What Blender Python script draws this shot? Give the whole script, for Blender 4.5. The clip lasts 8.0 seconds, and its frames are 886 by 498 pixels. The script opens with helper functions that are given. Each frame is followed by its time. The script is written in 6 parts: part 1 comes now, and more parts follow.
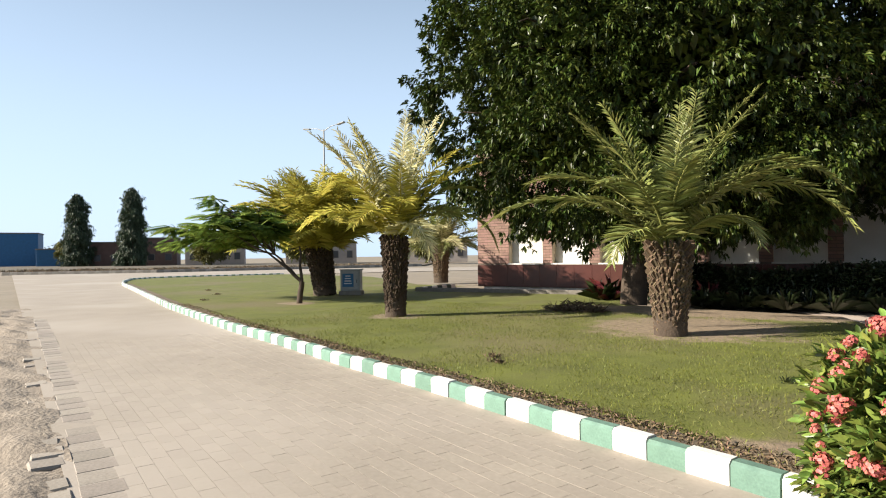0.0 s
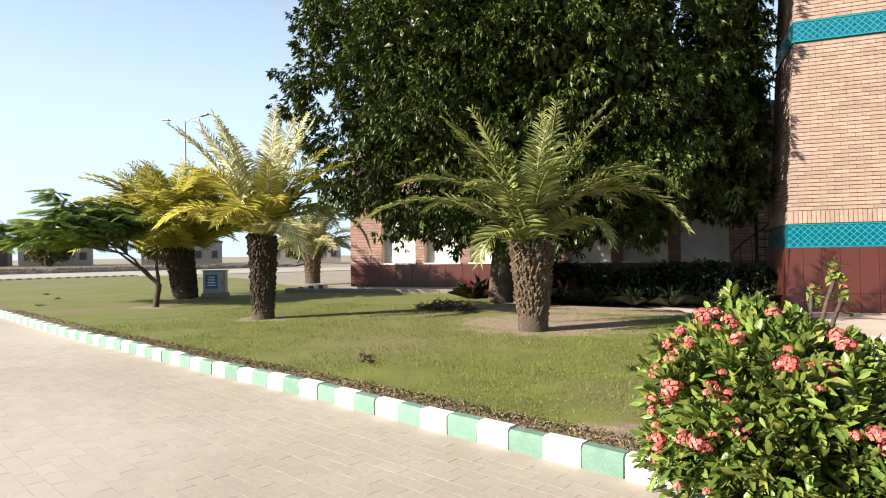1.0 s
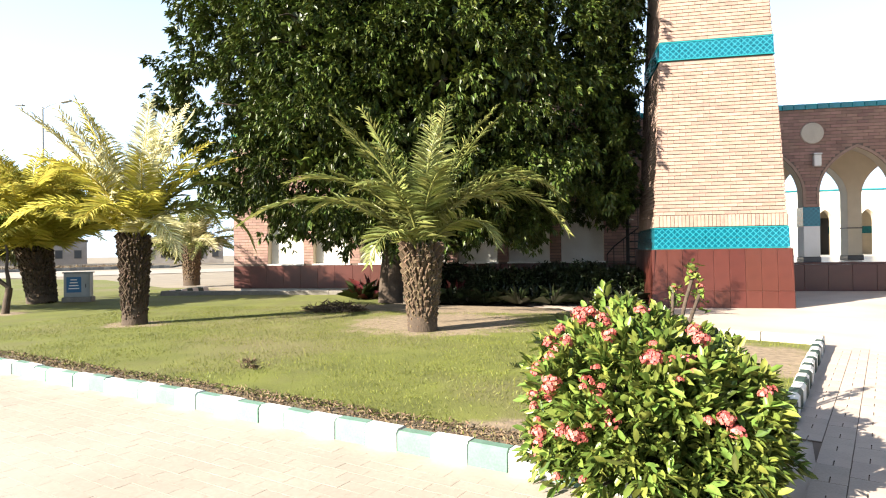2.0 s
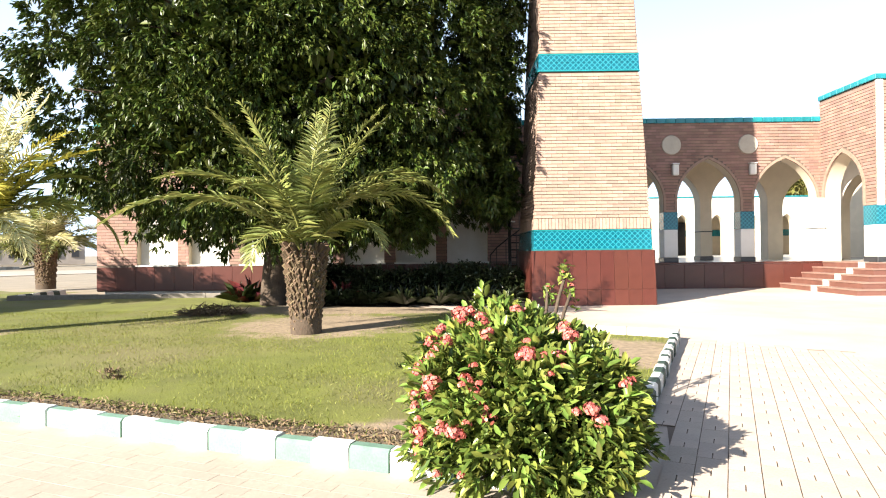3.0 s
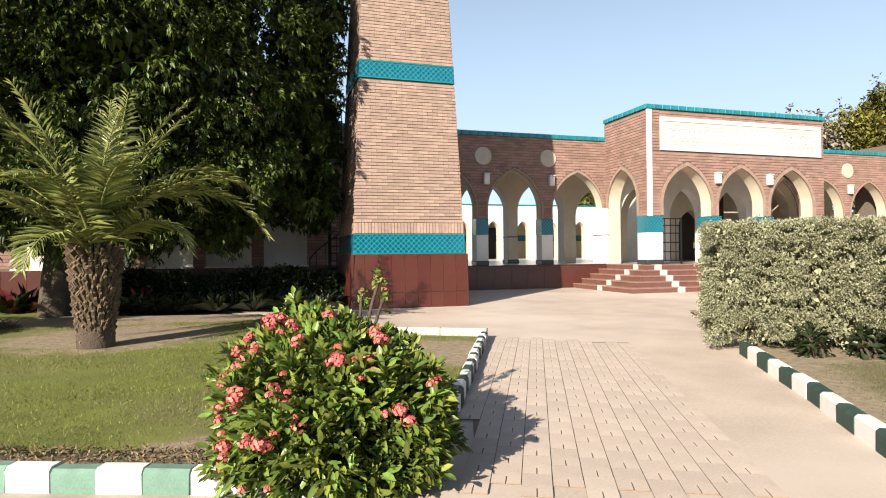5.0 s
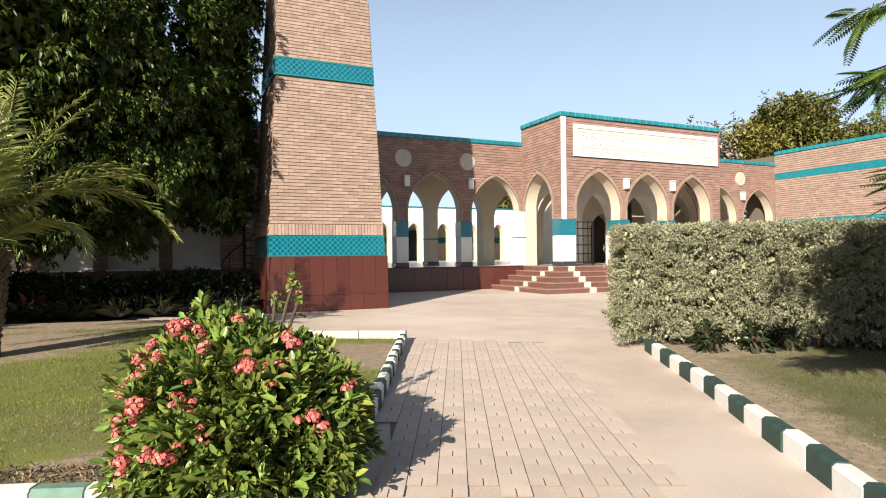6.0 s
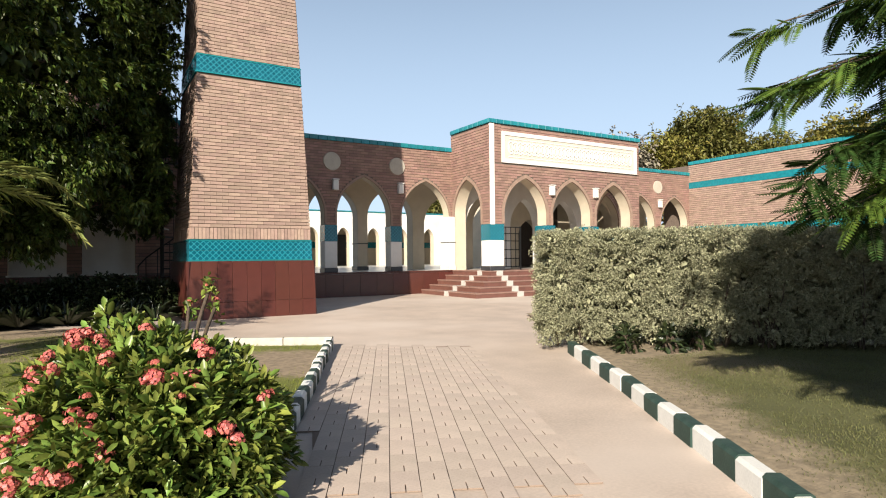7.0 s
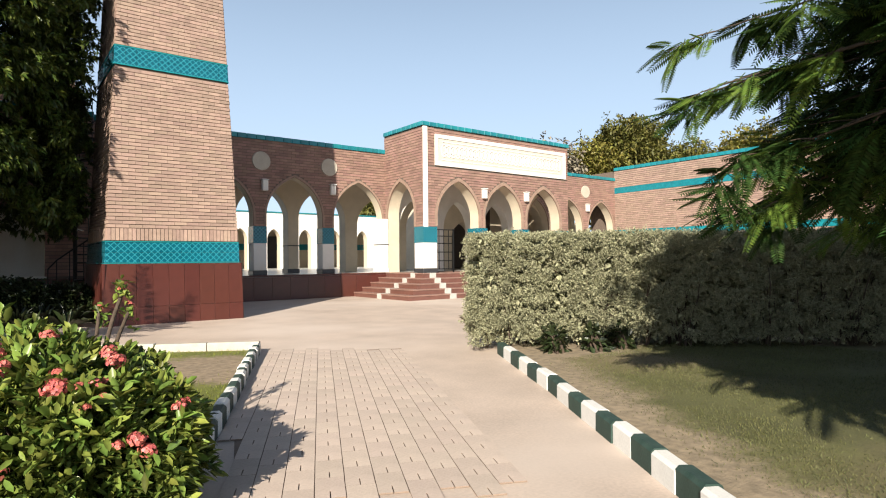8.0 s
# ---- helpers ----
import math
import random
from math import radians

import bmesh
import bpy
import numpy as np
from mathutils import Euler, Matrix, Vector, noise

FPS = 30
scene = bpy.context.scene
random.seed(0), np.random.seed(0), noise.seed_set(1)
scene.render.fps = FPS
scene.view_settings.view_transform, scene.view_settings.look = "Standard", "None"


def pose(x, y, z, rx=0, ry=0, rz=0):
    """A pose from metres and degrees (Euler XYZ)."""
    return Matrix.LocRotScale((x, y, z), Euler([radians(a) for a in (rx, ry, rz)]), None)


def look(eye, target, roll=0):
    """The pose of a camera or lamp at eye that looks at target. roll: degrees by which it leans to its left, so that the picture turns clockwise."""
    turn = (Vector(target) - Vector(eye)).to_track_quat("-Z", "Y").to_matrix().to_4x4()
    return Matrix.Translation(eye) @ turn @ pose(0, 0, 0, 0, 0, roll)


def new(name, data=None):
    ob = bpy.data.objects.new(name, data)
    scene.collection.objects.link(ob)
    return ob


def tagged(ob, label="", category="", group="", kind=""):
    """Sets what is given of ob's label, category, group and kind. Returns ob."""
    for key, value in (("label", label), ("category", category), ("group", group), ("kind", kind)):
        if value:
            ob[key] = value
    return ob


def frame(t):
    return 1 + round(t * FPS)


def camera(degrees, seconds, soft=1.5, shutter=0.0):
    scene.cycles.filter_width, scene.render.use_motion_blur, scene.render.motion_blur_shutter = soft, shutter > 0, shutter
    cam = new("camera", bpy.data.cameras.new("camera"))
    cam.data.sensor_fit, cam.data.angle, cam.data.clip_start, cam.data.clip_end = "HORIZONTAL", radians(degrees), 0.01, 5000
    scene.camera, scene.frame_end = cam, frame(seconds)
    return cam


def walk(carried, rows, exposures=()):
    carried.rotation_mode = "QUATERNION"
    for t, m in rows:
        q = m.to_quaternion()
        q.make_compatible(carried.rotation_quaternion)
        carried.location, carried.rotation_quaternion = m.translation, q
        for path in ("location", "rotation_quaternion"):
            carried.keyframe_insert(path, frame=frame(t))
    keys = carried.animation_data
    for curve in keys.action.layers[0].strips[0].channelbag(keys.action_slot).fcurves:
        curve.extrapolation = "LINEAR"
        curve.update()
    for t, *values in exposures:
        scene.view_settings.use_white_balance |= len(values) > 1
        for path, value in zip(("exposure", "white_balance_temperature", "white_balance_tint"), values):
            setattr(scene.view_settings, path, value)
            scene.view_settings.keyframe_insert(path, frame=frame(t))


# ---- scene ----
cam = camera(73.44, 8.0, 1.1)
PATH = [
    (0, (0.151, 0.091, 1.209), (-5.383, 8.419, 1.314), -0.85),
    (0.5, (0.172, 0.070, 1.213), (-4.441, 8.942, 1.304), -0.84),
    (1, (0.183, 0.100, 1.204), (-3.482, 9.404, 1.279), -0.86),
    (1.5, (0.184, 0.106, 1.209), (-2.625, 9.704, 1.274), -0.81),
    (3, (0.224, 0.108, 1.213), (0.187, 10.108, 1.258), -0.64),
    (3.5, (0.241, 0.099, 1.223), (1.040, 10.067, 1.271), -0.59),
    (4, (0.251, 0.091, 1.220), (1.806, 9.969, 1.273), -0.60),
    (4.5, (0.263, 0.084, 1.223), (2.501, 9.830, 1.281), -0.55),
    (6, (0.298, 0.074, 1.226), (4.436, 9.177, 1.315), -0.54),
    (6.5, (0.324, 0.083, 1.226), (5.020, 8.911, 1.334), -0.55),
    (7, (0.348, 0.074, 1.224), (5.511, 8.636, 1.382), -0.56),
    (7.5, (0.365, 0.069, 1.227), (5.984, 8.339, 1.412), -0.56),
    (8, (0.387, 0.059, 1.223), (6.462, 8.000, 1.410), -0.56),
]
walk(cam, [(t, look(eye, target, roll)) for t, eye, target, roll in PATH],
     exposures=[(0.0, 1.19), (1.0, 1.44), (1.6, 2.00), (3.0, 2.04), (3.6, 1.74), (4.5, 1.29), (6.0, 1.13), (7.0, 0.98), (8.0, 1.05)])

# ---- light ----
SUN_EL = radians(25.0)
SUN_TO = Vector((-0.729 * math.cos(SUN_EL), -0.684 * math.cos(SUN_EL), math.sin(SUN_EL)))
world = bpy.data.worlds.new("sky")
scene.world = world
world.use_nodes = True
_wn = world.node_tree.nodes
_sky = _wn.new("ShaderNodeTexSky")
_sky.sky_type = "NISHITA"
_sky.sun_disc = False
_sky.sun_elevation = SUN_EL
_sky.sun_rotation = math.atan2(SUN_TO.x, SUN_TO.y)
_sky.air_density, _sky.dust_density, _sky.ozone_density = 1.0, 1.2, 1.0
_haze = _wn.new("ShaderNodeMix")  # dusty air: the blue is mixed with an even pale haze
_haze.data_type = "RGBA"
_way = _wn.new("ShaderNodeTexCoord")
_up = _wn.new("ShaderNodeSeparateXYZ")
_thin = _wn.new("ShaderNodeMapRange")  # the haze thins out smoothly from the horizon to the zenith
_thin.interpolation_type = "SMOOTHSTEP"
_thin.inputs["From Min"].default_value, _thin.inputs["From Max"].default_value = 0.0, 0.8
_thin.inputs["To Min"].default_value, _thin.inputs["To Max"].default_value = 0.80, 0.02
world.node_tree.links.new(_way.outputs["Generated"], _up.inputs[0])
world.node_tree.links.new(_up.outputs["Z"], _thin.inputs[0])
world.node_tree.links.new(_thin.outputs[0], _haze.inputs["Factor"])
_haze.inputs["B"].default_value = (7.6, 9.7, 12.4, 1)
world.node_tree.links.new(_sky.outputs[0], _haze.inputs["A"])
world.node_tree.links.new(_haze.outputs["Result"], _wn["Background"].inputs[0])
_wn["Background"].inputs[1].default_value = 0.0482
_sun = bpy.data.lights.new("sun", "SUN")
_sun.energy, _sun.angle, _sun.color = 5.0, radians(0.5), (1.0, 0.91, 0.78)
sun = new("sun", _sun)
sun.matrix_world = look(SUN_TO * 50, (0, 0, 0))


# ---- materials ----
def mat(name, base, rough=0.7, var=0.12, scale=6.0, fine=60.0, bump=0.1, dark=None, metal=0.0, rnd=0.0, spec=0.5,
        trans=0.0, island=False, stain=None, bump_dist=0.01):
    """A surface with grain at two scales, an optional stain colour and variation from piece to piece."""
    m = bpy.data.materials.new(name)
    m.use_nodes = True
    nt = m.node_tree
    n, l = nt.nodes, nt.links
    b = n["Principled BSDF"]
    b.inputs["Roughness"].default_value = rough
    b.inputs["Metallic"].default_value = metal
    b.inputs["Specular IOR Level"].default_value = spec
    tc = n.new("ShaderNodeTexCoord")
    big = n.new("ShaderNodeTexNoise")
    big.inputs["Scale"].default_value = scale
    big.inputs["Detail"].default_value = 5
    small = n.new("ShaderNodeTexNoise")
    small.inputs["Scale"].default_value = fine
    small.inputs["Detail"].default_value = 3
    l.new(tc.outputs["Object"], big.inputs[0])
    l.new(tc.outputs["Object"], small.inputs[0])
    ramp = n.new("ShaderNodeValToRGB")
    lo = dark or tuple(c * (1 - 2.2 * var) for c in base)
    hi = tuple(min(1, c * (1 + 0.8 * var)) for c in base)
    ramp.color_ramp.elements[0].position, ramp.color_ramp.elements[1].position = 0.3, 0.7
    ramp.color_ramp.elements[0].color = (*lo, 1)
    ramp.color_ramp.elements[1].color = (*hi, 1)
    mix = n.new("ShaderNodeMath")
    mix.operation = "MULTIPLY_ADD"
    mix.inputs[1].default_value = 0.45
    l.new(small.outputs[0], mix.inputs[0])
    half = n.new("ShaderNodeMath")
    half.operation = "MULTIPLY"
    half.inputs[1].default_value = 0.55
    l.new(big.outputs[0], half.inputs[0])
    l.new(half.outputs[0], mix.inputs[2])
    l.new(mix.outputs[0], ramp.inputs[0])
    col = ramp.outputs[0]
    if stain:
        st = n.new("ShaderNodeTexNoise")
        st.inputs["Scale"].default_value = scale * 0.22
        st.inputs["Detail"].default_value = 6
        l.new(tc.outputs["Object"], st.inputs[0])
        sr = n.new("ShaderNodeValToRGB")
        sr.color_ramp.elements[0].position, sr.color_ramp.elements[1].position = 0.48, 0.66
        l.new(st.outputs[0], sr.inputs[0])
        mx = n.new("ShaderNodeMix")
        mx.data_type = "RGBA"
        mx.inputs["B"].default_value = (*stain, 1)
        l.new(sr.outputs[0], mx.inputs["Factor"])
        l.new(col, mx.inputs["A"])
        col = mx.outputs["Result"]
    if rnd:
        hsv = n.new("ShaderNodeHueSaturation")
        src = n.new("ShaderNodeNewGeometry").outputs["Random Per Island"] if island else n.new("ShaderNodeObjectInfo").outputs["Random"]
        mr = n.new("ShaderNodeMapRange")
        mr.inputs["To Min"].default_value, mr.inputs["To Max"].default_value = 1 - rnd, 1 + rnd
        l.new(src, mr.inputs[0])
        l.new(mr.outputs[0], hsv.inputs["Value"])
        mh = n.new("ShaderNodeMapRange")
        mh.inputs["To Min"].default_value, mh.inputs["To Max"].default_value = 0.5 - rnd * 0.06, 0.5 + rnd * 0.06
        wn = n.new("ShaderNodeTexWhiteNoise")
        wn.noise_dimensions = "1D"
        l.new(src, wn.inputs["W"])
        l.new(wn.outputs[0], mh.inputs[0])
        l.new(mh.outputs[0], hsv.inputs["Hue"])
        l.new(col, hsv.inputs["Color"])
        col = hsv.outputs[0]
    l.new(col, b.inputs["Base Color"])
    if bump:
        bp = n.new("ShaderNodeBump")
        bp.inputs["Strength"].default_value = bump
        bp.inputs["Distance"].default_value = bump_dist
        l.new(mix.outputs[0], bp.inputs["Height"])
        l.new(bp.outputs[0], b.inputs["Normal"])
    if trans:
        tr = n.new("ShaderNodeBsdfTranslucent")
        l.new(col, tr.inputs[0])
        ms = n.new("ShaderNodeMixShader")
        ms.inputs[0].default_value = trans
        l.new(b.outputs[0], ms.inputs[1])
        l.new(tr.outputs[0], ms.inputs[2])
        l.new(ms.outputs[0], n["Material Output"].inputs[0])
    return m


def tile_mat(name, deep, light, freq):
    """Glazed tile with a lattice of light lines and star centres."""
    m = mat(name, deep, rough=0.18, var=0.15, scale=2, fine=30, bump=0.05)
    n, l = m.node_tree.nodes, m.node_tree.links
    b = n["Principled BSDF"]
    old = b.inputs["Base Color"].links[0].from_socket
    tc = n.new("ShaderNodeTexCoord")
    sep = n.new("ShaderNodeSeparateXYZ")
    l.new(tc.outputs["Object"], sep.inputs[0])

    def op(kind, a, c=None, v=0.0):
        o = n.new("ShaderNodeMath")
        o.operation = kind
        l.new(a, o.inputs[0])
        if c is None:
            o.inputs[1].default_value = v
        else:
            l.new(c, o.inputs[1])
        return o.outputs[0]
    u = op("ADD", sep.outputs["X"], sep.outputs["Y"])
    s = op("MULTIPLY", op("ADD", u, sep.outputs["Z"]), v=freq)
    d = op("MULTIPLY", op("SUBTRACT", u, sep.outputs["Z"]), v=freq)
    cs = op("ABSOLUTE", op("SINE", s))
    cd = op("ABSOLUTE", op("SINE", d))
    lines = op("LESS_THAN", op("MINIMUM", cs, cd), v=0.26)
    cx = op("ABSOLUTE", op("SINE", op("MULTIPLY", u, v=freq)))
    cz = op("ABSOLUTE", op("SINE", op("MULTIPLY", sep.outputs["Z"], v=freq)))
    stars = op("GREATER_THAN", op("MULTIPLY", cx, cz), v=0.93)
    fac = op("MULTIPLY", op("MAXIMUM", lines, stars), v=0.8)
    mx = n.new("ShaderNodeMix")
    mx.data_type = "RGBA"
    l.new(fac, mx.inputs["Factor"])
    l.new(old, mx.inputs["A"])
    mx.inputs["B"].default_value = (*light, 1)
    l.new(mx.outputs["Result"], b.inputs["Base Color"])
    return m


BRICK = mat("brick", (0.318, 0.222, 0.175), 0.85, 0.14, 9, 120, 0.4, rnd=0.15)
BRICK_J = mat("brick_joined", (0.318, 0.222, 0.175), 0.85, 0.14, 9, 120, 0.4, rnd=0.15, island=True)
BRICK_RED = mat("brick_red", (0.272, 0.164, 0.13), 0.85, 0.16, 1.6, 70, 0.4, rnd=0.17, island=True)
ARCH_BRICK = mat("arch_edge_brick", (0.28, 0.191, 0.144), 0.85, 0.16, 6, 60, 0.4)
MORTAR = mat("mortar", (0.13, 0.098, 0.078), 0.95, 0.15, 12, 150, 0.3)
GRANITE = mat("red_granite", (0.0757, 0.0218, 0.016), 0.3, 0.12, 5, 220, 0.03, rnd=0.08)
GRANITE_STEP = mat("red_step_stone", (0.146, 0.0636, 0.0477), 0.5, 0.14, 5, 160, 0.05)
TREAD = mat("red_tread_stone", (0.255, 0.15, 0.118), 0.5, 0.14, 5, 160, 0.05)
SLAB_JOINT = mat("slab_joint", (0.258, 0.172, 0.138), 0.9, 0.15, 8, 80, 0.1)
STRIP = mat("worn_white_strip", (0.445, 0.419, 0.385), 0.7, 0.12, 8, 60, 0.1)
TEAL = tile_mat("teal_tile", (0.00318, 0.0894, 0.127), (0.0286, 0.236, 0.292), 26)
TEAL_EDGE = mat("teal_glaze", (0.0117, 0.195, 0.226), 0.2, 0.2, 8, 60, 0.03, rnd=0.15)
PANEL = mat("panel_plaster", (0.521, 0.474, 0.4), 0.8, 0.06, 3, 60, 0.1)
WHITE = mat("white_paint", (0.67, 0.653, 0.611), 0.7, 0.05, 3, 60, 0.08, stain=(0.552, 0.519, 0.46))
CREAM = mat("cream_plaster", (0.555, 0.482, 0.368), 0.8, 0.07, 3, 60, 0.1, stain=(0.459, 0.396, 0.301))
MEDAL = mat("medallion_plaster", (0.428, 0.383, 0.313), 0.8, 0.08, 5, 60, 0.15)
MARBLE = mat("pale_marble", (0.583, 0.567, 0.535), 0.25, 0.06, 2, 40, 0.02)
DARK_STONE = mat("dark_stone", (0.035, 0.035, 0.038), 0.35, 0.2, 6, 80, 0.03)
# near-black colour that stands for the darkness inside the gate room
UNLIT_DARK = mat("unlit_room_dark", (0.030, 0.018, 0.012), 0.5, 0.2, 6, 60, 0.1)
IRON = mat("black_iron", (0.02, 0.02, 0.02), 0.5, 0.2, 20, 100, 0.05, metal=0.6)
K_WHITE = mat("kerb_white", (0.716, 0.708, 0.673), 0.75, 0.08, 9, 70, 0.3, stain=(0.595, 0.577, 0.524), rnd=0.05)
K_MINT = mat("kerb_mint", (0.14, 0.249, 0.191), 0.75, 0.14, 9, 70, 0.3, stain=(0.191, 0.28, 0.223), rnd=0.1)
K_DARK = mat("kerb_dark_green", (0.022, 0.055, 0.042), 0.7, 0.2, 9, 70, 0.3, stain=(0.06, 0.085, 0.07), rnd=0.12)
K_CREAM = mat("kerb_cream", (0.45, 0.415, 0.35), 0.85, 0.12, 8, 70, 0.3)
K_GREY = mat("kerb_grey", (0.191, 0.172, 0.146), 0.9, 0.16, 8, 70, 0.3)
DUST = mat("dusty_ground", (0.267, 0.223, 0.165), 0.95, 0.14, 0.7, 18, 0.5, stain=(0.229, 0.191, 0.133), bump_dist=0.03)
SAND = mat("loose_sand", (0.312, 0.261, 0.206), 0.95, 0.16, 3, 26, 0.8, bump_dist=0.04)
ROAD = mat("road_pavers", (0.344, 0.299, 0.245), 0.9, 0.08, 1.2, 30, 0.35, stain=(0.382, 0.337, 0.286), rnd=0.035, island=True)
PLAZA = mat("plaza_concrete", (0.516, 0.42, 0.346), 0.7, 0.13, 1.4, 50, 0.15, stain=(0.559, 0.473, 0.404))
PAVER = mat("pink_paver", (0.516, 0.423, 0.353), 0.8, 0.10, 3, 80, 0.25, rnd=0.07)
JOINT = mat("paver_joint", (0.2, 0.145, 0.108), 0.95, 0.2, 3, 80, 0.3, stain=(0.255, 0.191, 0.146))
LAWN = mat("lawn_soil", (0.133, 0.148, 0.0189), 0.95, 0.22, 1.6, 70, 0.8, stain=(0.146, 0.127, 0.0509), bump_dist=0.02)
# dry patchy lawn; its base colour is also darkened to deepen the tree's shade
DRY_LAWN_SHADED = mat("dry_lawn_shaded", (0.104, 0.104, 0.031), 0.95, 0.22, 1.6, 70, 0.8, stain=(0.178, 0.14, 0.0764), bump_dist=0.02)
SOIL = mat("dry_soil", (0.191, 0.144, 0.092), 0.95, 0.2, 3, 40, 0.8, bump_dist=0.03)
DUSTY = mat("weathered_kerb_paint", (0.28, 0.255, 0.217), 0.9, 0.2, 6, 60, 0.3, rnd=0.2)
VERGE = mat("rough_verge_earth", (0.146, 0.118, 0.0827), 0.95, 0.2, 0.5, 9, 0.5, stain=(0.101, 0.0894, 0.0573), bump_dist=0.05)


def soil_blend(m, soil, spots, lines=()):
    """Lets bare earth show through a lawn, raggedly: spots (x, y, rx, ry) and lines (x, y, nx, ny, width)."""
    n, l = m.node_tree.nodes, m.node_tree.links
    b = n["Principled BSDF"]
    old = b.inputs["Base Color"].links[0].from_socket
    tc = n.new("ShaderNodeTexCoord")
    sep = n.new("ShaderNodeSeparateXYZ")
    l.new(tc.outputs["Object"], sep.inputs[0])
    nz = n.new("ShaderNodeTexNoise")
    nz.inputs["Scale"].default_value, nz.inputs["Detail"].default_value, nz.inputs["Roughness"].default_value = 2.2, 8, 0.7
    l.new(tc.outputs["Object"], nz.inputs[0])

    def op(kind, a, c):
        o = n.new("ShaderNodeMath")
        o.operation = kind
        for k, q in enumerate((a, c)):
            if isinstance(q, (int, float)):
                o.inputs[k].default_value = q
            else:
                l.new(q, o.inputs[k])
        return o.outputs[0]

    def cover(d, lo, hi):
        r = n.new("ShaderNodeMapRange")
        r.interpolation_type = "SMOOTHSTEP"
        r.inputs["From Min"].default_value, r.inputs["From Max"].default_value = lo, hi
        r.inputs["To Min"].default_value, r.inputs["To Max"].default_value = 1.0, 0.0
        l.new(d, r.inputs[0])
        return r.outputs[0]
    wob = op("SUBTRACT", nz.outputs[0], 0.5)
    total = None
    for x, y, rx, ry in spots:
        dx = op("POWER", op("ABSOLUTE", op("DIVIDE", op("SUBTRACT", sep.outputs["X"], x), rx), 0.0), 2.0)
        dy = op("POWER", op("ABSOLUTE", op("DIVIDE", op("SUBTRACT", sep.outputs["Y"], y), ry), 0.0), 2.0)
        f = cover(op("ADD", op("ADD", dx, dy), op("MULTIPLY", wob, 3.0)), 0.45, 1.25)
        total = f if total is None else op("MAXIMUM", total, f)
    for x, y, nx, ny, w in lines:
        d = op("ADD", op("MULTIPLY", op("SUBTRACT", sep.outputs["X"], x), nx), op("MULTIPLY", op("SUBTRACT", sep.outputs["Y"], y), ny))
        f = cover(op("ADD", d, op("MULTIPLY", wob, 1.1)), w * 0.5, w * 1.5)
        total = f if total is None else op("MAXIMUM", total, f)
    mx = n.new("ShaderNodeMix")
    mx.data_type = "RGBA"
    l.new(total, mx.inputs["Factor"])
    l.new(old, mx.inputs["A"])
    earth = n.new("ShaderNodeTexNoise")
    earth.inputs["Scale"].default_value, earth.inputs["Detail"].default_value = 14, 8
    l.new(tc.outputs["Object"], earth.inputs[0])
    er = n.new("ShaderNodeValToRGB")
    er.color_ramp.elements[0].position, er.color_ramp.elements[1].position = 0.3, 0.7
    er.color_ramp.elements[0].color, er.color_ramp.elements[1].color = (*[c * 0.62 for c in soil], 1), (*[c * 1.12 for c in soil], 1)
    l.new(earth.outputs[0], er.inputs[0])
    l.new(er.outputs[0], mx.inputs["B"])
    l.new(mx.outputs["Result"], b.inputs["Base Color"])


soil_blend(LAWN, (0.27, 0.205, 0.135), [(-1.75, 9.75, 1.55, 1.6), (-1.4, 12.3, 3.6, 1.1), (2.3, 6.9, 0.7, 1.0), (-0.1, 3.95, 0.45, 0.35), (-11.2, 10.5, 0.6, 0.4), (-6.9, 9.1, 0.6, 0.5)])
soil_blend(DRY_LAWN_SHADED, (0.29, 0.228, 0.15), [(6.4, 5.1, 1.3, 0.55)], [(2.85, 0.85, 0.851, -0.525, 0.48)])
BLUE = mat("blue_sheet", (0.0127, 0.101, 0.229), 0.6, 0.12, 2, 30, 0.05)


# ---- helpers of this scene ----
def mesh_of(name, verts, faces, mats, idx=None, smooth=False):
    me = bpy.data.meshes.new(name)
    me.from_pydata([tuple(v) for v in verts], [], faces)
    for m in (mats if isinstance(mats, (list, tuple)) else [mats]):
        me.materials.append(m)
    if idx is not None:
        me.polygons.foreach_set("material_index", idx)
    if smooth:
        me.polygons.foreach_set("use_smooth", [True] * len(me.polygons))
    me.update()
    return me


def weld(me):
    bm = bmesh.new()
    bm.from_mesh(me)
    bmesh.ops.remove_doubles(bm, verts=bm.verts[:], dist=0.0005)
    bm.to_mesh(me)
    bm.free()
    return me


def add(name, me, parent=None, label="", m=None):
    ob = new(name, me)
    if parent is not None:
        ob.parent = parent
    if m is not None:
        ob.matrix_basis = m
    if label:
        ob["label"] = label
    return ob


def part(name, bm, material, parent, label="", smooth=False):
    me = bpy.data.meshes.new(name)
    bm.to_mesh(me)
    bm.free()
    for m in (material if isinstance(material, (list, tuple)) else [material]):
        me.materials.append(m)
    if smooth:
        me.polygons.foreach_set("use_smooth", [True] * len(me.polygons))
    return add(name, me, parent, label)


BOX_F = [(0, 3, 2, 1), (4, 5, 6, 7), (0, 1, 5, 4), (1, 2, 6, 5), (2, 3, 7, 6), (3, 0, 4, 7)]


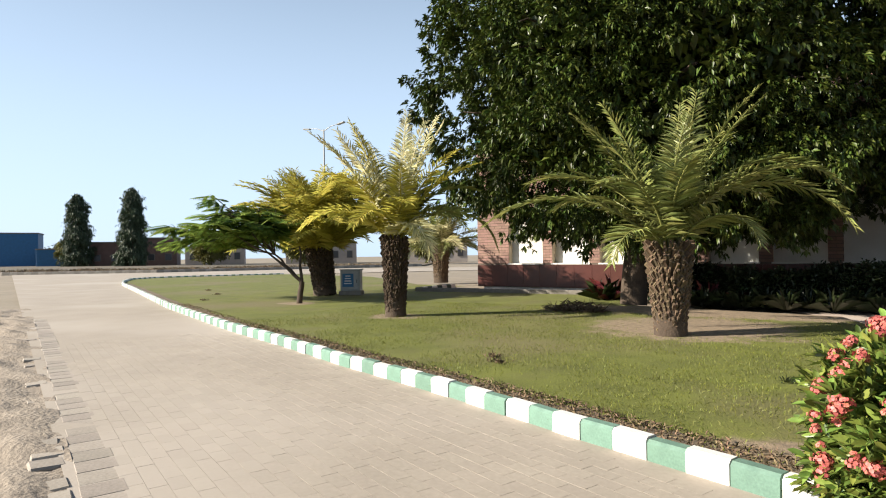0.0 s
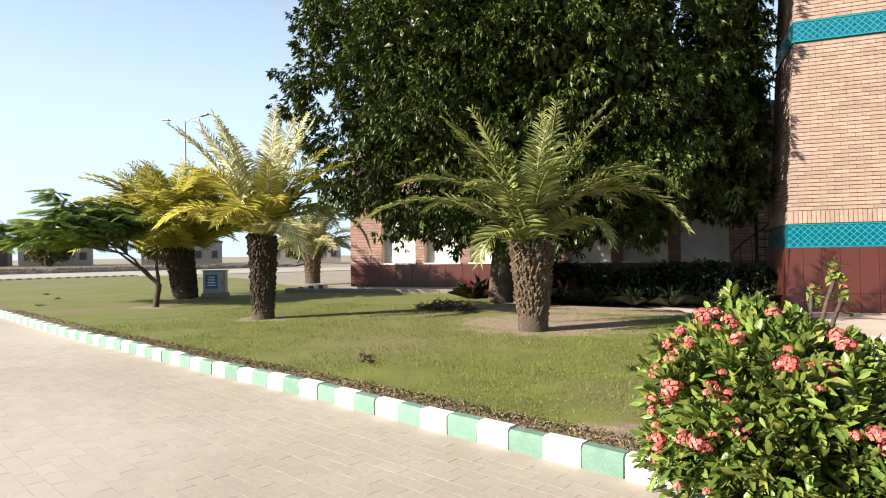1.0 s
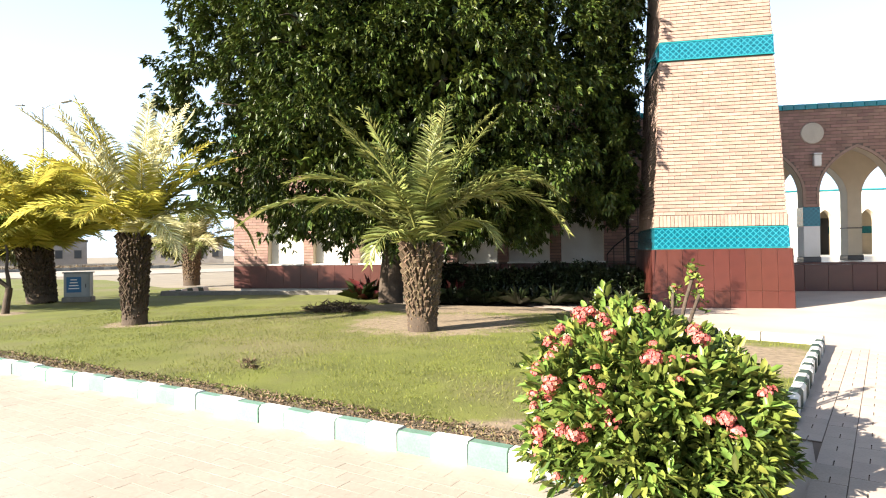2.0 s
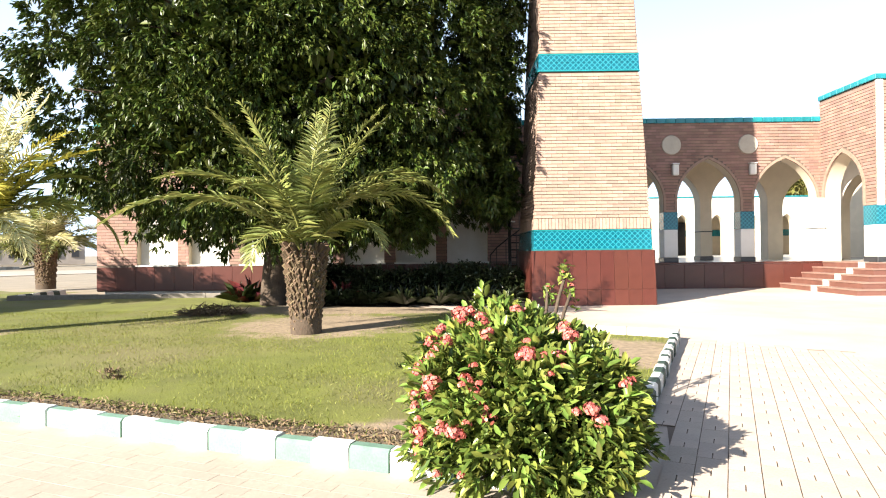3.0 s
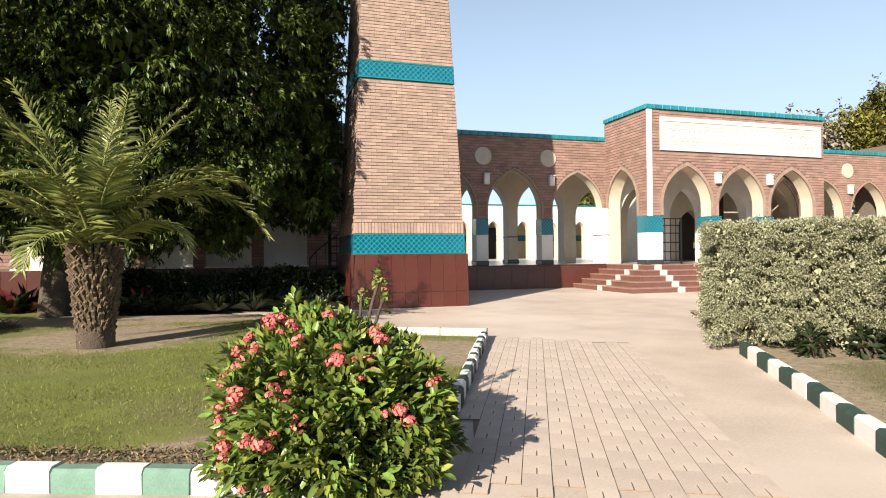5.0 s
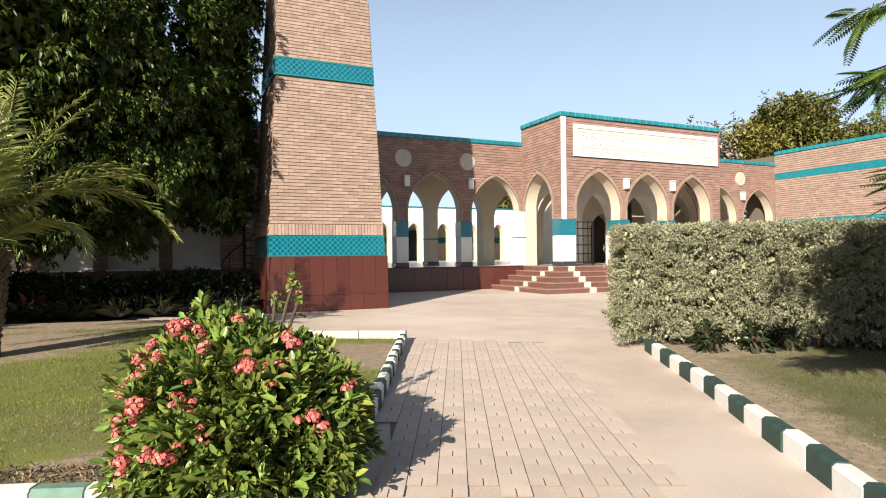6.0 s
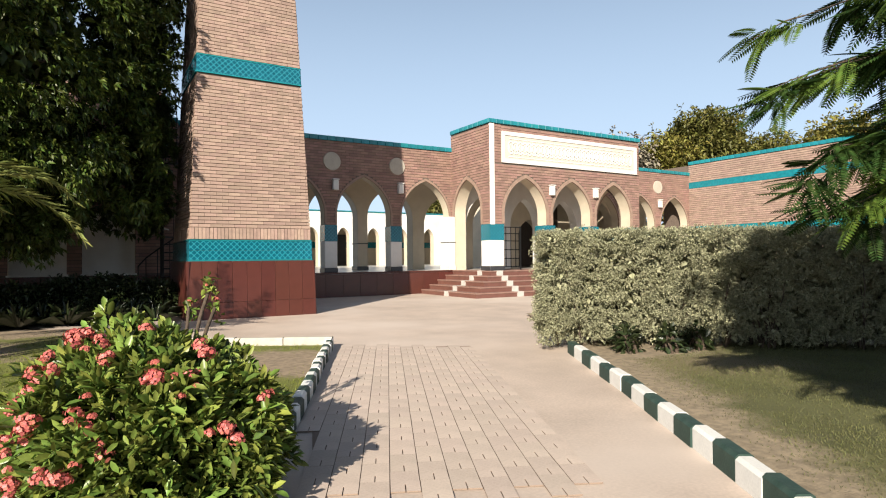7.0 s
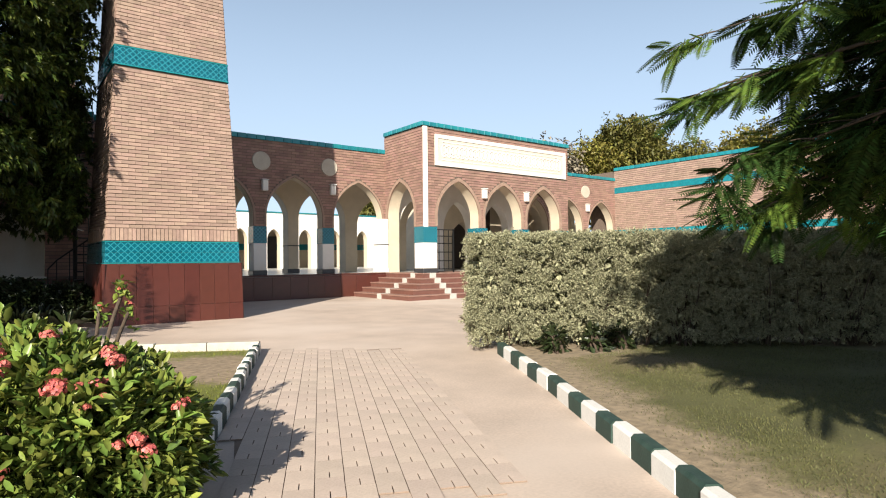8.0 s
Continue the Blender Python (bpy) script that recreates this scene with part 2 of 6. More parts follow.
class Boxes:
    """Collects boxes and free faces into one mesh."""

    def __init__(self):
        self.v, self.f, self.i = [], [], []

    def box(self, x0, y0, z0, x1, y1, z1, mi=0):
        k = len(self.v)
        self.v += [(x0, y0, z0), (x1, y0, z0), (x1, y1, z0), (x0, y1, z0), (x0, y0, z1), (x1, y0, z1), (x1, y1, z1), (x0, y1, z1)]
        self.f += [tuple(k + a for a in q) for q in BOX_F]
        self.i += [mi] * 6
        return self

    def face(self, pts, mi=0):
        k = len(self.v)
        self.v += [tuple(p) for p in pts]
        self.f.append(tuple(range(k, k + len(pts))))
        self.i.append(mi)

    def mesh(self, name, mats, m=None):
        v = self.v if m is None else [m @ Vector(p) for p in self.v]
        return mesh_of(name, v, self.f, mats, self.i)


def bevel_box(sx, sy, sz, r=0.01, seg=1):
    """A box on z = 0, centred in x and y, with softened edges."""
    bm = bmesh.new()
    bmesh.ops.create_cube(bm, size=1, matrix=Matrix.Translation((0, 0, sz / 2)) @ Matrix.Diagonal((sx, sy, sz, 1)))
    bmesh.ops.bevel(bm, geom=bm.edges[:], offset=r, segments=seg, affect="EDGES", profile=0.6)
    return bm


def me_box(name, sx, sy, sz, material, r=0.01):
    me = bpy.data.meshes.new(name)
    bm = bevel_box(sx, sy, sz, r)
    bm.to_mesh(me)
    bm.free()
    me.materials.append(material)
    return me


def empty(name, loc=(0, 0, 0), **tags):
    ob = new(name)
    ob.location = loc
    return tagged(ob, **tags)


def arch_g(s):
    """Rise of a pointed arch over its springing, 0 at the side (s = 1) and 1 at the point (s = 0)."""
    s = min(1.0, abs(s))
    return 0.70 * math.sqrt(max(0.0, 1 - s ** 2.4)) + 0.30 * (1 - s)


class Arch:
    def __init__(self, c, w, base, spring, apex):
        self.c, self.w, self.base, self.spring, self.apex = c, w, base, spring, apex

    def top(self, x):
        return self.spring + (self.apex - self.spring) * arch_g((x - self.c) / self.w)

    def half(self, z):
        """Half width of the opening at height z."""
        if z <= self.spring:
            return self.w
        if z >= self.apex:
            return 0.0
        lo, hi = 0.0, 1.0
        for _ in range(24):
            mid = (lo + hi) / 2
            if self.spring + (self.apex - self.spring) * arch_g(mid) > z:
                lo = mid
            else:
                hi = mid
        return lo * self.w

    def curve(self, grow=0.0, n=28, legs=True):
        """Points (x, z) from the left foot over the point to the right foot."""
        w, h = self.w + grow, self.apex - self.spring + grow * 1.2
        side = [(w * math.cos(math.pi / 2 * k / n), self.spring + h * arch_g(math.cos(math.pi / 2 * k / n))) for k in range(n + 1)]
        pts = [(self.c - a, z) for a, z in side] + [(self.c + a, z) for a, z in side[-2::-1]]
        if legs:
            pts = [(self.c - w, self.base)] + pts + [(self.c + w, self.base)]
        return pts


def arch_wall(x0, x1, z0, z1, thick, arches, mats):
    """A wall in the plane y = 0 .. thick, with pointed openings. Materials: face, reveal."""
    b = Boxes()
    x = x0
    for a in sorted(arches, key=lambda q: q.c):
        if a.c - a.w > x + 1e-4:
            b.box(x, 0, z0, a.c - a.w, thick, z1)
        if a.base > z0 + 1e-4:
            b.box(a.c - a.w, 0, z0, a.c + a.w, thick, a.base)
        pts = a.curve(legs=False)
        for (xa, za), (xb, zb) in zip(pts, pts[1:]):
            if xb - xa < 1e-6:
                continue
            b.face([(xa, 0, za), (xb, 0, zb), (xb, 0, z1), (xa, 0, z1)])
            b.face([(xa, thick, za), (xa, thick, z1), (xb, thick, z1), (xb, thick, zb)])
            b.face([(xa, 0, z1), (xb, 0, z1), (xb, thick, z1), (xa, thick, z1)])
        full = a.curve()
        for (xa, za), (xb, zb) in zip(full, full[1:]):
            e = 0.003
            ca, cb = (a.c - xa) * e, (a.c - xb) * e
            b.face([(xa + ca, 0, za - e), (xa + ca, thick, za - e), (xb + cb, thick, zb - e), (xb + cb, 0, zb - e)], 1)
        x = a.c + a.w
    if x1 > x + 1e-4:
        b.box(x, 0, z0, x1, thick, z1)
    return weld(b.mesh("arch_wall", mats))


def arch_trim(a, width, y0, y1):
    """A moulding that follows an arch, in front of its wall."""
    b = Boxes()
    i, o = a.curve(-0.01), a.curve(width)
    for k in range(len(i) - 1):
        (xa, za), (xb, zb), (xc, zc), (xd, zd) = i[k], i[k + 1], o[k + 1], o[k]
        b.face([(xa, y0, za), (xb, y0, zb), (xc, y0, zc), (xd, y0, zd)])
        b.face([(xd, y0, zd), (xc, y0, zc), (xc, y1, zc), (xd, y1, zd)])
        b.face([(xa, y0, za), (xa, y1, za), (xb, y1, zb), (xb, y0, zb)])
    return b


def courses(x0, x1, z0, z1, holes, h=0.075, length=0.24, gap=0.0135, shift=0.5, edges=None, upright=0.005):
    """Bricks (x0, z0, x1, z1) of a bonded wall, cut at openings."""
    out, k, z = [], 0, z0
    while z + h * 0.6 < z1:
        zt = min(z + h - gap, z1)
        zm = (z + zt) / 2
        a, e = (x0, x1) if edges is None else edges(zm)
        spans = [(a, e)]
        for hole in holes:
            if hole.base - 0.02 < zm:
                w = max(hole.half(z), hole.half(zt))
                if w > 0:
                    spans = [s for p, q in spans for s in ((p, min(q, hole.c - w)), (max(p, hole.c + w), q)) if s[1] - s[0] > 0.03]
        for p, q in spans:
            x = math.floor((p - x0) / length) * length + x0 - (shift * length if k % 2 else 0)
            while x < q:
                xa, xb = max(x, p), min(x + length - upright, q)
                if xb - xa > 0.03:
                    out.append((xa, z, xb, zt))
                x += length
        z += h
        k += 1
    return out


# ---- ground, road, lawn ----
def sheet(name, pts, z, material, thick=0.0):
    b = Boxes()
    b.face([(x, y, z) for x, y in pts])
    if thick:
        for (xa, ya), (xb, yb) in zip(pts, pts[1:] + pts[:1]):
            b.face([(xa, ya, z - thick), (xb, yb, z - thick), (xb, yb, z), (xa, ya, z)])
    return add(name, b.mesh(name, [material]))


tagged(sheet("ground", [(-1500, -1500), (1500, -1500), (1500, 1500), (-1500, 1500)], -0.03, DUST),
       "dusty pale brown open ground", "ground", kind="structure")
KERB_ROAD = [(0.95, 2.98), (-0.06, 3.36), (-1.36, 3.83), (-2.6, 4.33), (-4.5, 4.98), (-6.1, 5.6), (-8.45, 6.43), (-13.9, 8.65), (-21.0, 11.9), (-28.6, 15.35), (-31.6, 17.0), (-34.5, 19.0), (-35.5, 21.0), (-34.8, 23.5), (-32.0, 28.6), (-28, 34), (-20, 44)]
KERB_PATH = [(0.95, 2.98), (1.15, 3.25), (1.74, 4.50), (2.2, 5.50), (2.6, 6.4), (3.3, 7.95)]
road = sheet("road", [(8, -2.6), (8, 0.6), (3.0, 1.9), (0.95, 2.95), *KERB_ROAD[1:10], (-31.6, 17), (-36, 21), (-33, 29), (-20, 46), (-26, 52), (-62, 36), (-62, 23.2), (-0.2, 0.48)], 0.0, ROAD)
tagged(road, "sand-coloured block-paved road dusted with sand", "road", kind="structure")
plaza = sheet("pavement_plaza", [(0.95, 2.99), (3.0, 1.0), (3.5, 1.75), (4.75, 3.7), (6.0, 5.7), (8.6, 9.9), (26, 9.9), (26, 18.4), (-4, 18.4), (0.2, 12.4), (1.0, 9.3), (3.3, 7.95), (1.74, 4.50)], 0.004, PLAZA)
tagged(plaza, "smooth pinkish concrete paving before the building", "pavement", kind="structure")


def lawn_mesh(name, pts, z, material):
    """A lawn sheet cut out by its outline."""
    bm = bmesh.new()
    bm.faces.new([bm.verts.new((x, y, z)) for x, y in pts])
    bmesh.ops.triangulate(bm, faces=bm.faces[:])
    me = bpy.data.meshes.new(name)
    bm.to_mesh(me)
    bm.free()
    me.materials.append(material)
    return add(name, me)


LAWN_PTS = KERB_PATH[::-1] + KERB_ROAD[1:15] + [(-22, 26), (-14, 19.5), (-11.4, 19.0), (-11.4, 15.6), (-5, 16.4), (-3.5, 13.2), (0.2, 12.4), (1.0, 9.3)]
lawn = lawn_mesh("lawn", LAWN_PTS, 0.05, LAWN)
tagged(lawn, "mown green lawn with dry patches", "lawn", kind="structure")
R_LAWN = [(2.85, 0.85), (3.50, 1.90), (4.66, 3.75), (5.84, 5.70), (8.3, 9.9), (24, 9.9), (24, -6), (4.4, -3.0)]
tagged(lawn_mesh("lawn_shaded", R_LAWN, 0.05, DRY_LAWN_SHADED), "patchy lawn in the shade of a tree", "lawn", kind="structure")


def kerb_mesh(length, width, height, material, side):
    """A kerb stone with a sloping exposed face and rounded top edges; side: +1 or -1, where the sloping face is."""
    w, h = width / 2, height + 0.1
    prof = [(-w, 0), (-w + 0.018, 0.1), (-w + 0.34 * width, h - 0.03), (-w + 0.40 * width, h - 0.008), (-w + 0.48 * width, h), (w - 0.02, h), (w, h - 0.02), (w, 0)]
    prof = [(y * side, z) for y, z in prof]
    b = Boxes()
    for x in (-length / 2, length / 2):
        b.face([(x, y, z) for y, z in prof])
    n = len(prof)
    for k in range(n):
        (ya, za), (yb, zb) = prof[k], prof[(k + 1) % n]
        b.face([(-length / 2, ya, za), (length / 2, ya, za), (length / 2, yb, zb), (-length / 2, yb, zb)])
    me = weld(b.mesh("kerb_stone", [material]))
    bm = bmesh.new()
    bm.from_mesh(me)
    bmesh.ops.recalc_face_normals(bm, faces=bm.faces[:])
    bm.to_mesh(me)
    bm.free()
    return me


def kerb_run(name, pts, pitch, width, height, mats, label, start=0, off=0.0):
    """Kerb stones laid end to end along a line; each stone is one block with softened edges."""
    holder = empty(name, (0, 0, 0), label=label, category="kerb", kind="structure")
    meshes = {}
    k = start
    for (xa, ya), (xb, yb) in zip(pts, pts[1:]):
        d = math.hypot(xb - xa, yb - ya)
        n = max(1, round(d / pitch))
        ang = math.atan2(yb - ya, xb - xa)
        ox, oy = math.sin(ang) * off, -math.cos(ang) * off
        for j in range(n):
            s = (j + 0.5) / n
            key = (k % len(mats), round(d / n, 3))
            if key not in meshes:
                meshes[key] = kerb_mesh(d / n - 0.005, width, height, mats[k % len(mats)], -1 if off < 0 else 1)
            m = pose(xa + ox + (xb - xa) * s + random.uniform(-.006, .006), ya + oy + (yb - ya) * s + random.uniform(-.006, .006), -0.1 + random.uniform(-.008, .006), random.uniform(-.8, .8), random.uniform(-.6, .6), math.degrees(ang) + random.uniform(-.7, .7))
            add("kerb_stone", meshes[key], holder, m=m)
            k += 1
    return holder


# ---- building ----
DECK, FACE, GATE = 0.80, 18.5, 16.1


def brick_face(bricks, y_out=-0.008, y_in=0.03):
    b = Boxes()
    for xa, za, xb, zb in bricks:
        j = random.uniform(-0.003, 0.003)
        b.box(xa, y_out + j, za, xb, y_in, zb)
    return b


def stuff(ob):
    return tagged(ob, kind="stuff")


def coping(name, x0, x1, z0, z1, parent, y0=-0.06, y1=0.5, m=None):
    """A row of glazed coping tiles on a bed."""
    n = max(1, round((x1 - x0) / 0.3))
    w = (x1 - x0) / n
    bed = add(name, Boxes().box(x0 + 0.01, y0 + 0.02, z0 + 0.002, x1 - 0.01, y1 - 0.02, z1 - 0.012).mesh("coping_bed", [TEAL_EDGE]), parent, "blue-green glazed coping", m)
    tile = me_box("coping_tile", w - 0.008, y1 - y0, z1 - z0, TEAL_EDGE, 0.012)
    for k in range(n):
        add("coping_tile", tile, bed, m=pose(x0 + (k + 0.5) * w, (y0 + y1) / 2, z0 + 0.004 + random.uniform(-.003, .003)))
    return bed


def make_tower():
    half, tap, top = 1.345, 0.045, 11.0
    t = empty("tower", (3.455, 14.39, 0), label="tall tapering square brick tower with blue-green tile bands and red plinth", category="tower")
    b = Boxes()
    def ring(z0, z1, grow, mi=0):
        a, c = half - tap * z0 + grow, half - tap * z1 + grow
        q = [(-a, -a, z0), (a, -a, z0), (a, a, z0), (-a, a, z0), (-c, -c, z1), (c, -c, z1), (c, c, z1), (-c, c, z1)]
        k = len(b.v)
        b.v.extend(q)
        b.f.extend([tuple(k + i for i in f) for f in BOX_F])
        b.i.extend([mi] * 6)
    ring(0, top, -0.02)
    ring(0, 1.21, 0.012, 1)
    add("core", b.mesh("tower_core", [MORTAR, SLAB_JOINT]), t)
    lean = math.degrees(math.atan(tap))
    for side in range(4):
        face = pose(0, 0, 0, 0, 0, 90 * (0, 3, 1, 2)[side]) @ pose(0, -half, 0, -lean, 0, 0)
        edges = lambda z: (-half + tap * z + 0.004, half - tap * z - 0.004)
        bricks = courses(-half, half, 1.925, 5.17, [], edges=edges) + courses(-half, half, 5.595, top, [], edges=edges)
        low = [q for q in bricks if q[1] < 3.92] if side == 0 else []
        far = [q for q in bricks if q[1] >= 3.92] if side == 0 else bricks
        stuff(add("brickwork", brick_face(far).mesh("tower_bricks", [BRICK_J]), t, "buff and pink bricks in even courses", face))
        shared = {}
        for xa, za, xb, zb in low:
            key = round(xb - xa, 3)
            if key not in shared:
                shared[key] = Boxes().box(-key / 2, -0.008, 0, key / 2, 0.03, 0.0615).mesh("brick", [BRICK])
            add("brick", shared[key], t, m=face @ pose((xa + xb) / 2, random.uniform(-.003, .003), za))
        b2, z = Boxes(), 1.67
        a, e = edges(1.8)
        n = round((e - a) / 0.075)
        w = (e - a) / n
        for k in range(n):
            b2.box(a + k * w + 0.005, -0.01 + random.uniform(-.003, .003), 1.675, a + (k + 1) * w - 0.005, 0.03, 1.912)
        stuff(add("soldier_course", b2.mesh("soldiers", [BRICK_J]), t, "upright brick course", face))
        for z0, z1 in ((1.215, 1.66), (5.185, 5.58)):
            holder = Boxes()
            a, e = edges(z0)[0], edges(z0)[1]
            n = round((e - a) / 0.2)
            w = (e - a) / n
            for k in range(n):
                for r in range(2):
                    h = (z1 - z0 - 0.05) / 2
                    holder.box(a + k * w + 0.002, -0.012, z0 + 0.025 + r * h + 0.002, a + (k + 1) * w - 0.002, 0.03, z0 + 0.025 + (r + 1) * h - 0.002)
            holder.box(a, -0.022, z0, e, 0.03, z0 + 0.022, 1)
            holder.box(a, -0.022, z1 - 0.022, e, 0.03, z1, 1)
            add("tile_band", holder.mesh("tile_band", [TEAL, TEAL_EDGE]), t, "patterned blue-green tile band", face)
        n = 9
        for z0, z1 in ((0.0, 0.352), (0.352, 1.21)):
            a, e = -half - 0.005, half + 0.005
            w = (e - a) / n
            key = me_box("granite_slab", w - 0.006, 0.03, z1 - z0 - 0.006, GRANITE, 0.003)
            for k in range(n):
                add("granite_slab", key, t, m=face @ pose(a + (k + 0.5) * w, -0.012, z0 + 0.003))
    return t


def pier(parent, x, y0, w, d):
    """Foot of an arcade pier: dark base, white shaft, tile band."""
    add("pier_base", me_box("pier_base", w + 0.06, d + 0.06, 0.15, DARK_STONE, 0.012), parent, m=pose(x, y0 + d / 2, DECK))
    add("pier_shaft", me_box("pier_shaft", w + 0.03, d + 0.03, 0.88, WHITE, 0.015), parent, m=pose(x, y0 + d / 2, DECK + 0.146))
    add("pier_band", me_box("pier_band", w + 0.04, d + 0.04, 0.54, TEAL, 0.006), parent, m=pose(x, y0 + d / 2, 1.812))


def wall_lamp(x, y, z):
    t = empty("wall_lamp", (x, y, z), label="white box wall lamp on a brick pier", category="wall lamp", group="wall lamps on the arcade")
    add("housing", me_box("lamp_housing", 0.19, 0.14, 0.33, WHITE, 0.02), t, m=pose(0, -0.07, 0))
    add("cap", me_box("lamp_cap", 0.22, 0.17, 0.04, MARBLE, 0.01), t, m=pose(0, -0.08, 0.332))
    return t


def medallion(parent, x, y, z, r=0.31):
    bm = bmesh.new()
    bmesh.ops.create_cone(bm, cap_ends=True, segments=40, radius1=r, radius2=r - 0.02, depth=0.05, matrix=Matrix.Translation((x, y - 0.02, z)) @ Matrix.Rotation(radians(90), 4, "X"))
    part("medallion", bm, MEDAL, parent, "round pale plaster medallion")


def arcade(name, x0, x1, centres, discs, lamps, label, back=0.0):
    w = empty(name, (0, 0, 0), label=label, category="arcade", kind="structure")
    ar = [Arch(c, 0.985, DECK, 2.72, 4.0) for c in centres]
    at = Matrix.Translation((0, FACE, 0))
    add("wall", arch_wall(x0, x1, DECK, 5.1, 0.42, ar, [MORTAR, CREAM]), w, m=at)
    stuff(add("brickwork", brick_face(courses(x0, x1, 2.36, 5.1, [Arch(a.c, a.w + 0.06, a.base, a.spring, a.apex + 0.07) for a in ar], 0.092, 0.27, 0.016), -0.014).mesh("arcade_bricks", [BRICK_RED]), w, "dull red brickwork", at))
    for a in ar:
        add("arch_moulding", arch_trim(Arch(a.c, a.w, 2.365, a.spring, a.apex), 0.06, -0.02, 0.03).mesh("arch_moulding", [ARCH_BRICK]), w, "pale brick arch edge", at)
    coping("coping", x0, x1, 5.1, 5.25, w, m=at)
    inner = [Arch(c + back, 0.985, DECK, 2.85, 4.0) for c in centres]
    add("inner_wall", arch_wall(x0, x1, DECK, 4.95, 0.5, inner, [CREAM, CREAM]), w, m=Matrix.Translation((0, FACE + 2.6, 0)))
    edges = sorted({round(c + s * 1.185, 3) for c in centres for s in (-1, 1)})
    for x in edges:
        if x0 + 0.2 < x < x1 - 0.2:
            pier(w, x, FACE, 0.40, 0.42)
            add("inner_base", me_box("inner_base", 0.47, 0.56, 0.15, DARK_STONE, 0.01), w, m=pose(x + back, FACE + 2.85, DECK))
            add("inner_ledge", me_box("inner_ledge", 0.46, 0.55, 0.035, DARK_STONE, 0.008), w, m=pose(x + back, FACE + 2.85, 1.80))
    for x in discs:
        medallion(w, x, FACE, 4.43)
    for x in lamps:
        wall_lamp(x, FACE - 0.01, 3.48)
    b = Boxes().box(x0, FACE + 0.42, 4.55, x1, FACE + 2.6, 4.95)
    add("roof", b.mesh("arcade_roof", [CREAM]), w)
    return w


def make_gate():
    x0, x1 = 11.85, 19.05
    g = empty("gate_pavilion", (0, 0, 0), label="projecting brick gate pavilion with three pointed arches and white inscription panel", category="gate pavilion")
    ar = [Arch(c, 0.94, DECK, 2.75, 3.97) for c in (13.36, 15.5, 17.64)]
    grown = [Arch(a.c, a.w + 0.10, a.base, a.spring, a.apex + 0.12) for a in ar]
    at = Matrix.Translation((0, GATE, 0))
    add("front_wall", arch_wall(x0, x1, DECK, 5.72, 0.5, ar, [MORTAR, CREAM]), g, m=at)
    stuff(add("brickwork", brick_face(courses(x0 + 0.2, x1, 2.36, 4.42, grown, 0.092, 0.27, 0.016) + courses(x0 + 0.2, x0 + 0.47, 4.42, 5.72, [], 0.092, 0.27, 0.016) + courses(x0 + 0.47, x1, 5.5, 5.72, [], 0.092, 0.27, 0.016) + courses(18.92, x1, 4.42, 5.5, [], 0.092, 0.27, 0.016), -0.014).mesh("gate_bricks", [BRICK_RED]), g, "red brickwork", at))
    for a in ar:
        add("arch_moulding", arch_trim(Arch(a.c, a.w, 2.365, a.spring, a.apex), 0.095, -0.025, 0.03).mesh("arch_moulding", [ARCH_BRICK]), g, "pale brick arch edge", at)
    coping("coping", x0 - 0.06, x1 + 0.06, 5.72, 5.86, g, m=at)
    add("corner_strip", me_box("corner_strip", 0.19, 0.08, 3.4, WHITE, 0.01), g, "white corner strip", pose(x0 + 0.095, GATE + 0.015, 2.33))
    # side walls
    for xs, flip in ((x0, 1), (x1, -1)):
        m = pose(xs, 18.5, 0, 0, 0, -90) if flip == 1 else pose(xs, GATE, 0, 0, 0, 90)
        side = [Arch(1.02, 0.86, DECK, 2.85, 4.0)] if flip == 1 else [Arch(1.4, 0.86, DECK, 2.85, 4.0)]
        s0, s1 = (0.0, 1.9) if flip == 1 else (0.5, 2.4)
        add("side_wall", arch_wall(s0, s1, DECK, 5.72, 0.5, side, [MORTAR, CREAM]), g, m=m)
        sg = [Arch(a.c, a.w + 0.1, a.base, a.spring, a.apex + 0.12) for a in side]
        stuff(add("brickwork", brick_face(courses(0.0, 2.4, 2.36, 5.72, sg, 0.092, 0.27, 0.016), -0.014).mesh("gate_side_bricks", [BRICK_RED]), g, "red brickwork", m))
        for a in side:
            add("arch_moulding", arch_trim(Arch(a.c, a.w, 2.365, a.spring, a.apex), 0.09, -0.025, 0.03).mesh("arch_moulding", [ARCH_BRICK]), g, "pale brick arch edge", m)
        coping("coping", 0.0, 2.4, 5.72, 5.86, g, m=m)
    for x in (12.12, 14.43, 16.57, 18.78):
        pier(g, x, GATE, 0.46 if 12.5 < x < 18 else 0.54, 0.5)
    # inner wall of the pavilion and its roof
    inn = [Arch(c, 0.72, DECK, 2.45, 3.55) for c in (13.2, 15.25, 17.3)]
    add("inner_wall", arch_wall(x0 + 0.5, x1 - 0.5, DECK, 5.3, 0.4, inn, [WHITE, WHITE]), g, m=Matrix.Translation((0, FACE, 0)))
    inn2 = [Arch(c, 0.88, DECK, 2.62, 3.75) for c in (13.02, 15.39)] + [Arch(17.6, 0.62, DECK, 2.25, 2.95)]
    add("hall_wall", arch_wall(x0, x1, DECK, 4.95, 0.4, inn2, [CREAM, CREAM]), g, m=Matrix.Translation((0, FACE + 2.6, 0)))
    add("roof", Boxes().box(x0 + 0.4, GATE + 0.4, 4.9, x1 - 0.4, FACE + 2.6, 5.25).mesh("gate_roof", [CREAM]), g)
    room = Boxes().box(16.6, 24.3, DECK, 25.4, 24.6, 4.95).box(16.6, FACE + 3.01, DECK, 16.8, 24.3, 4.95).box(25.1, FACE + 3.15, DECK, 25.4, 24.3, 4.95)
    add("room_wall", room.mesh("room_wall", [CREAM]), g, "plastered walls of the dim room behind the gate")
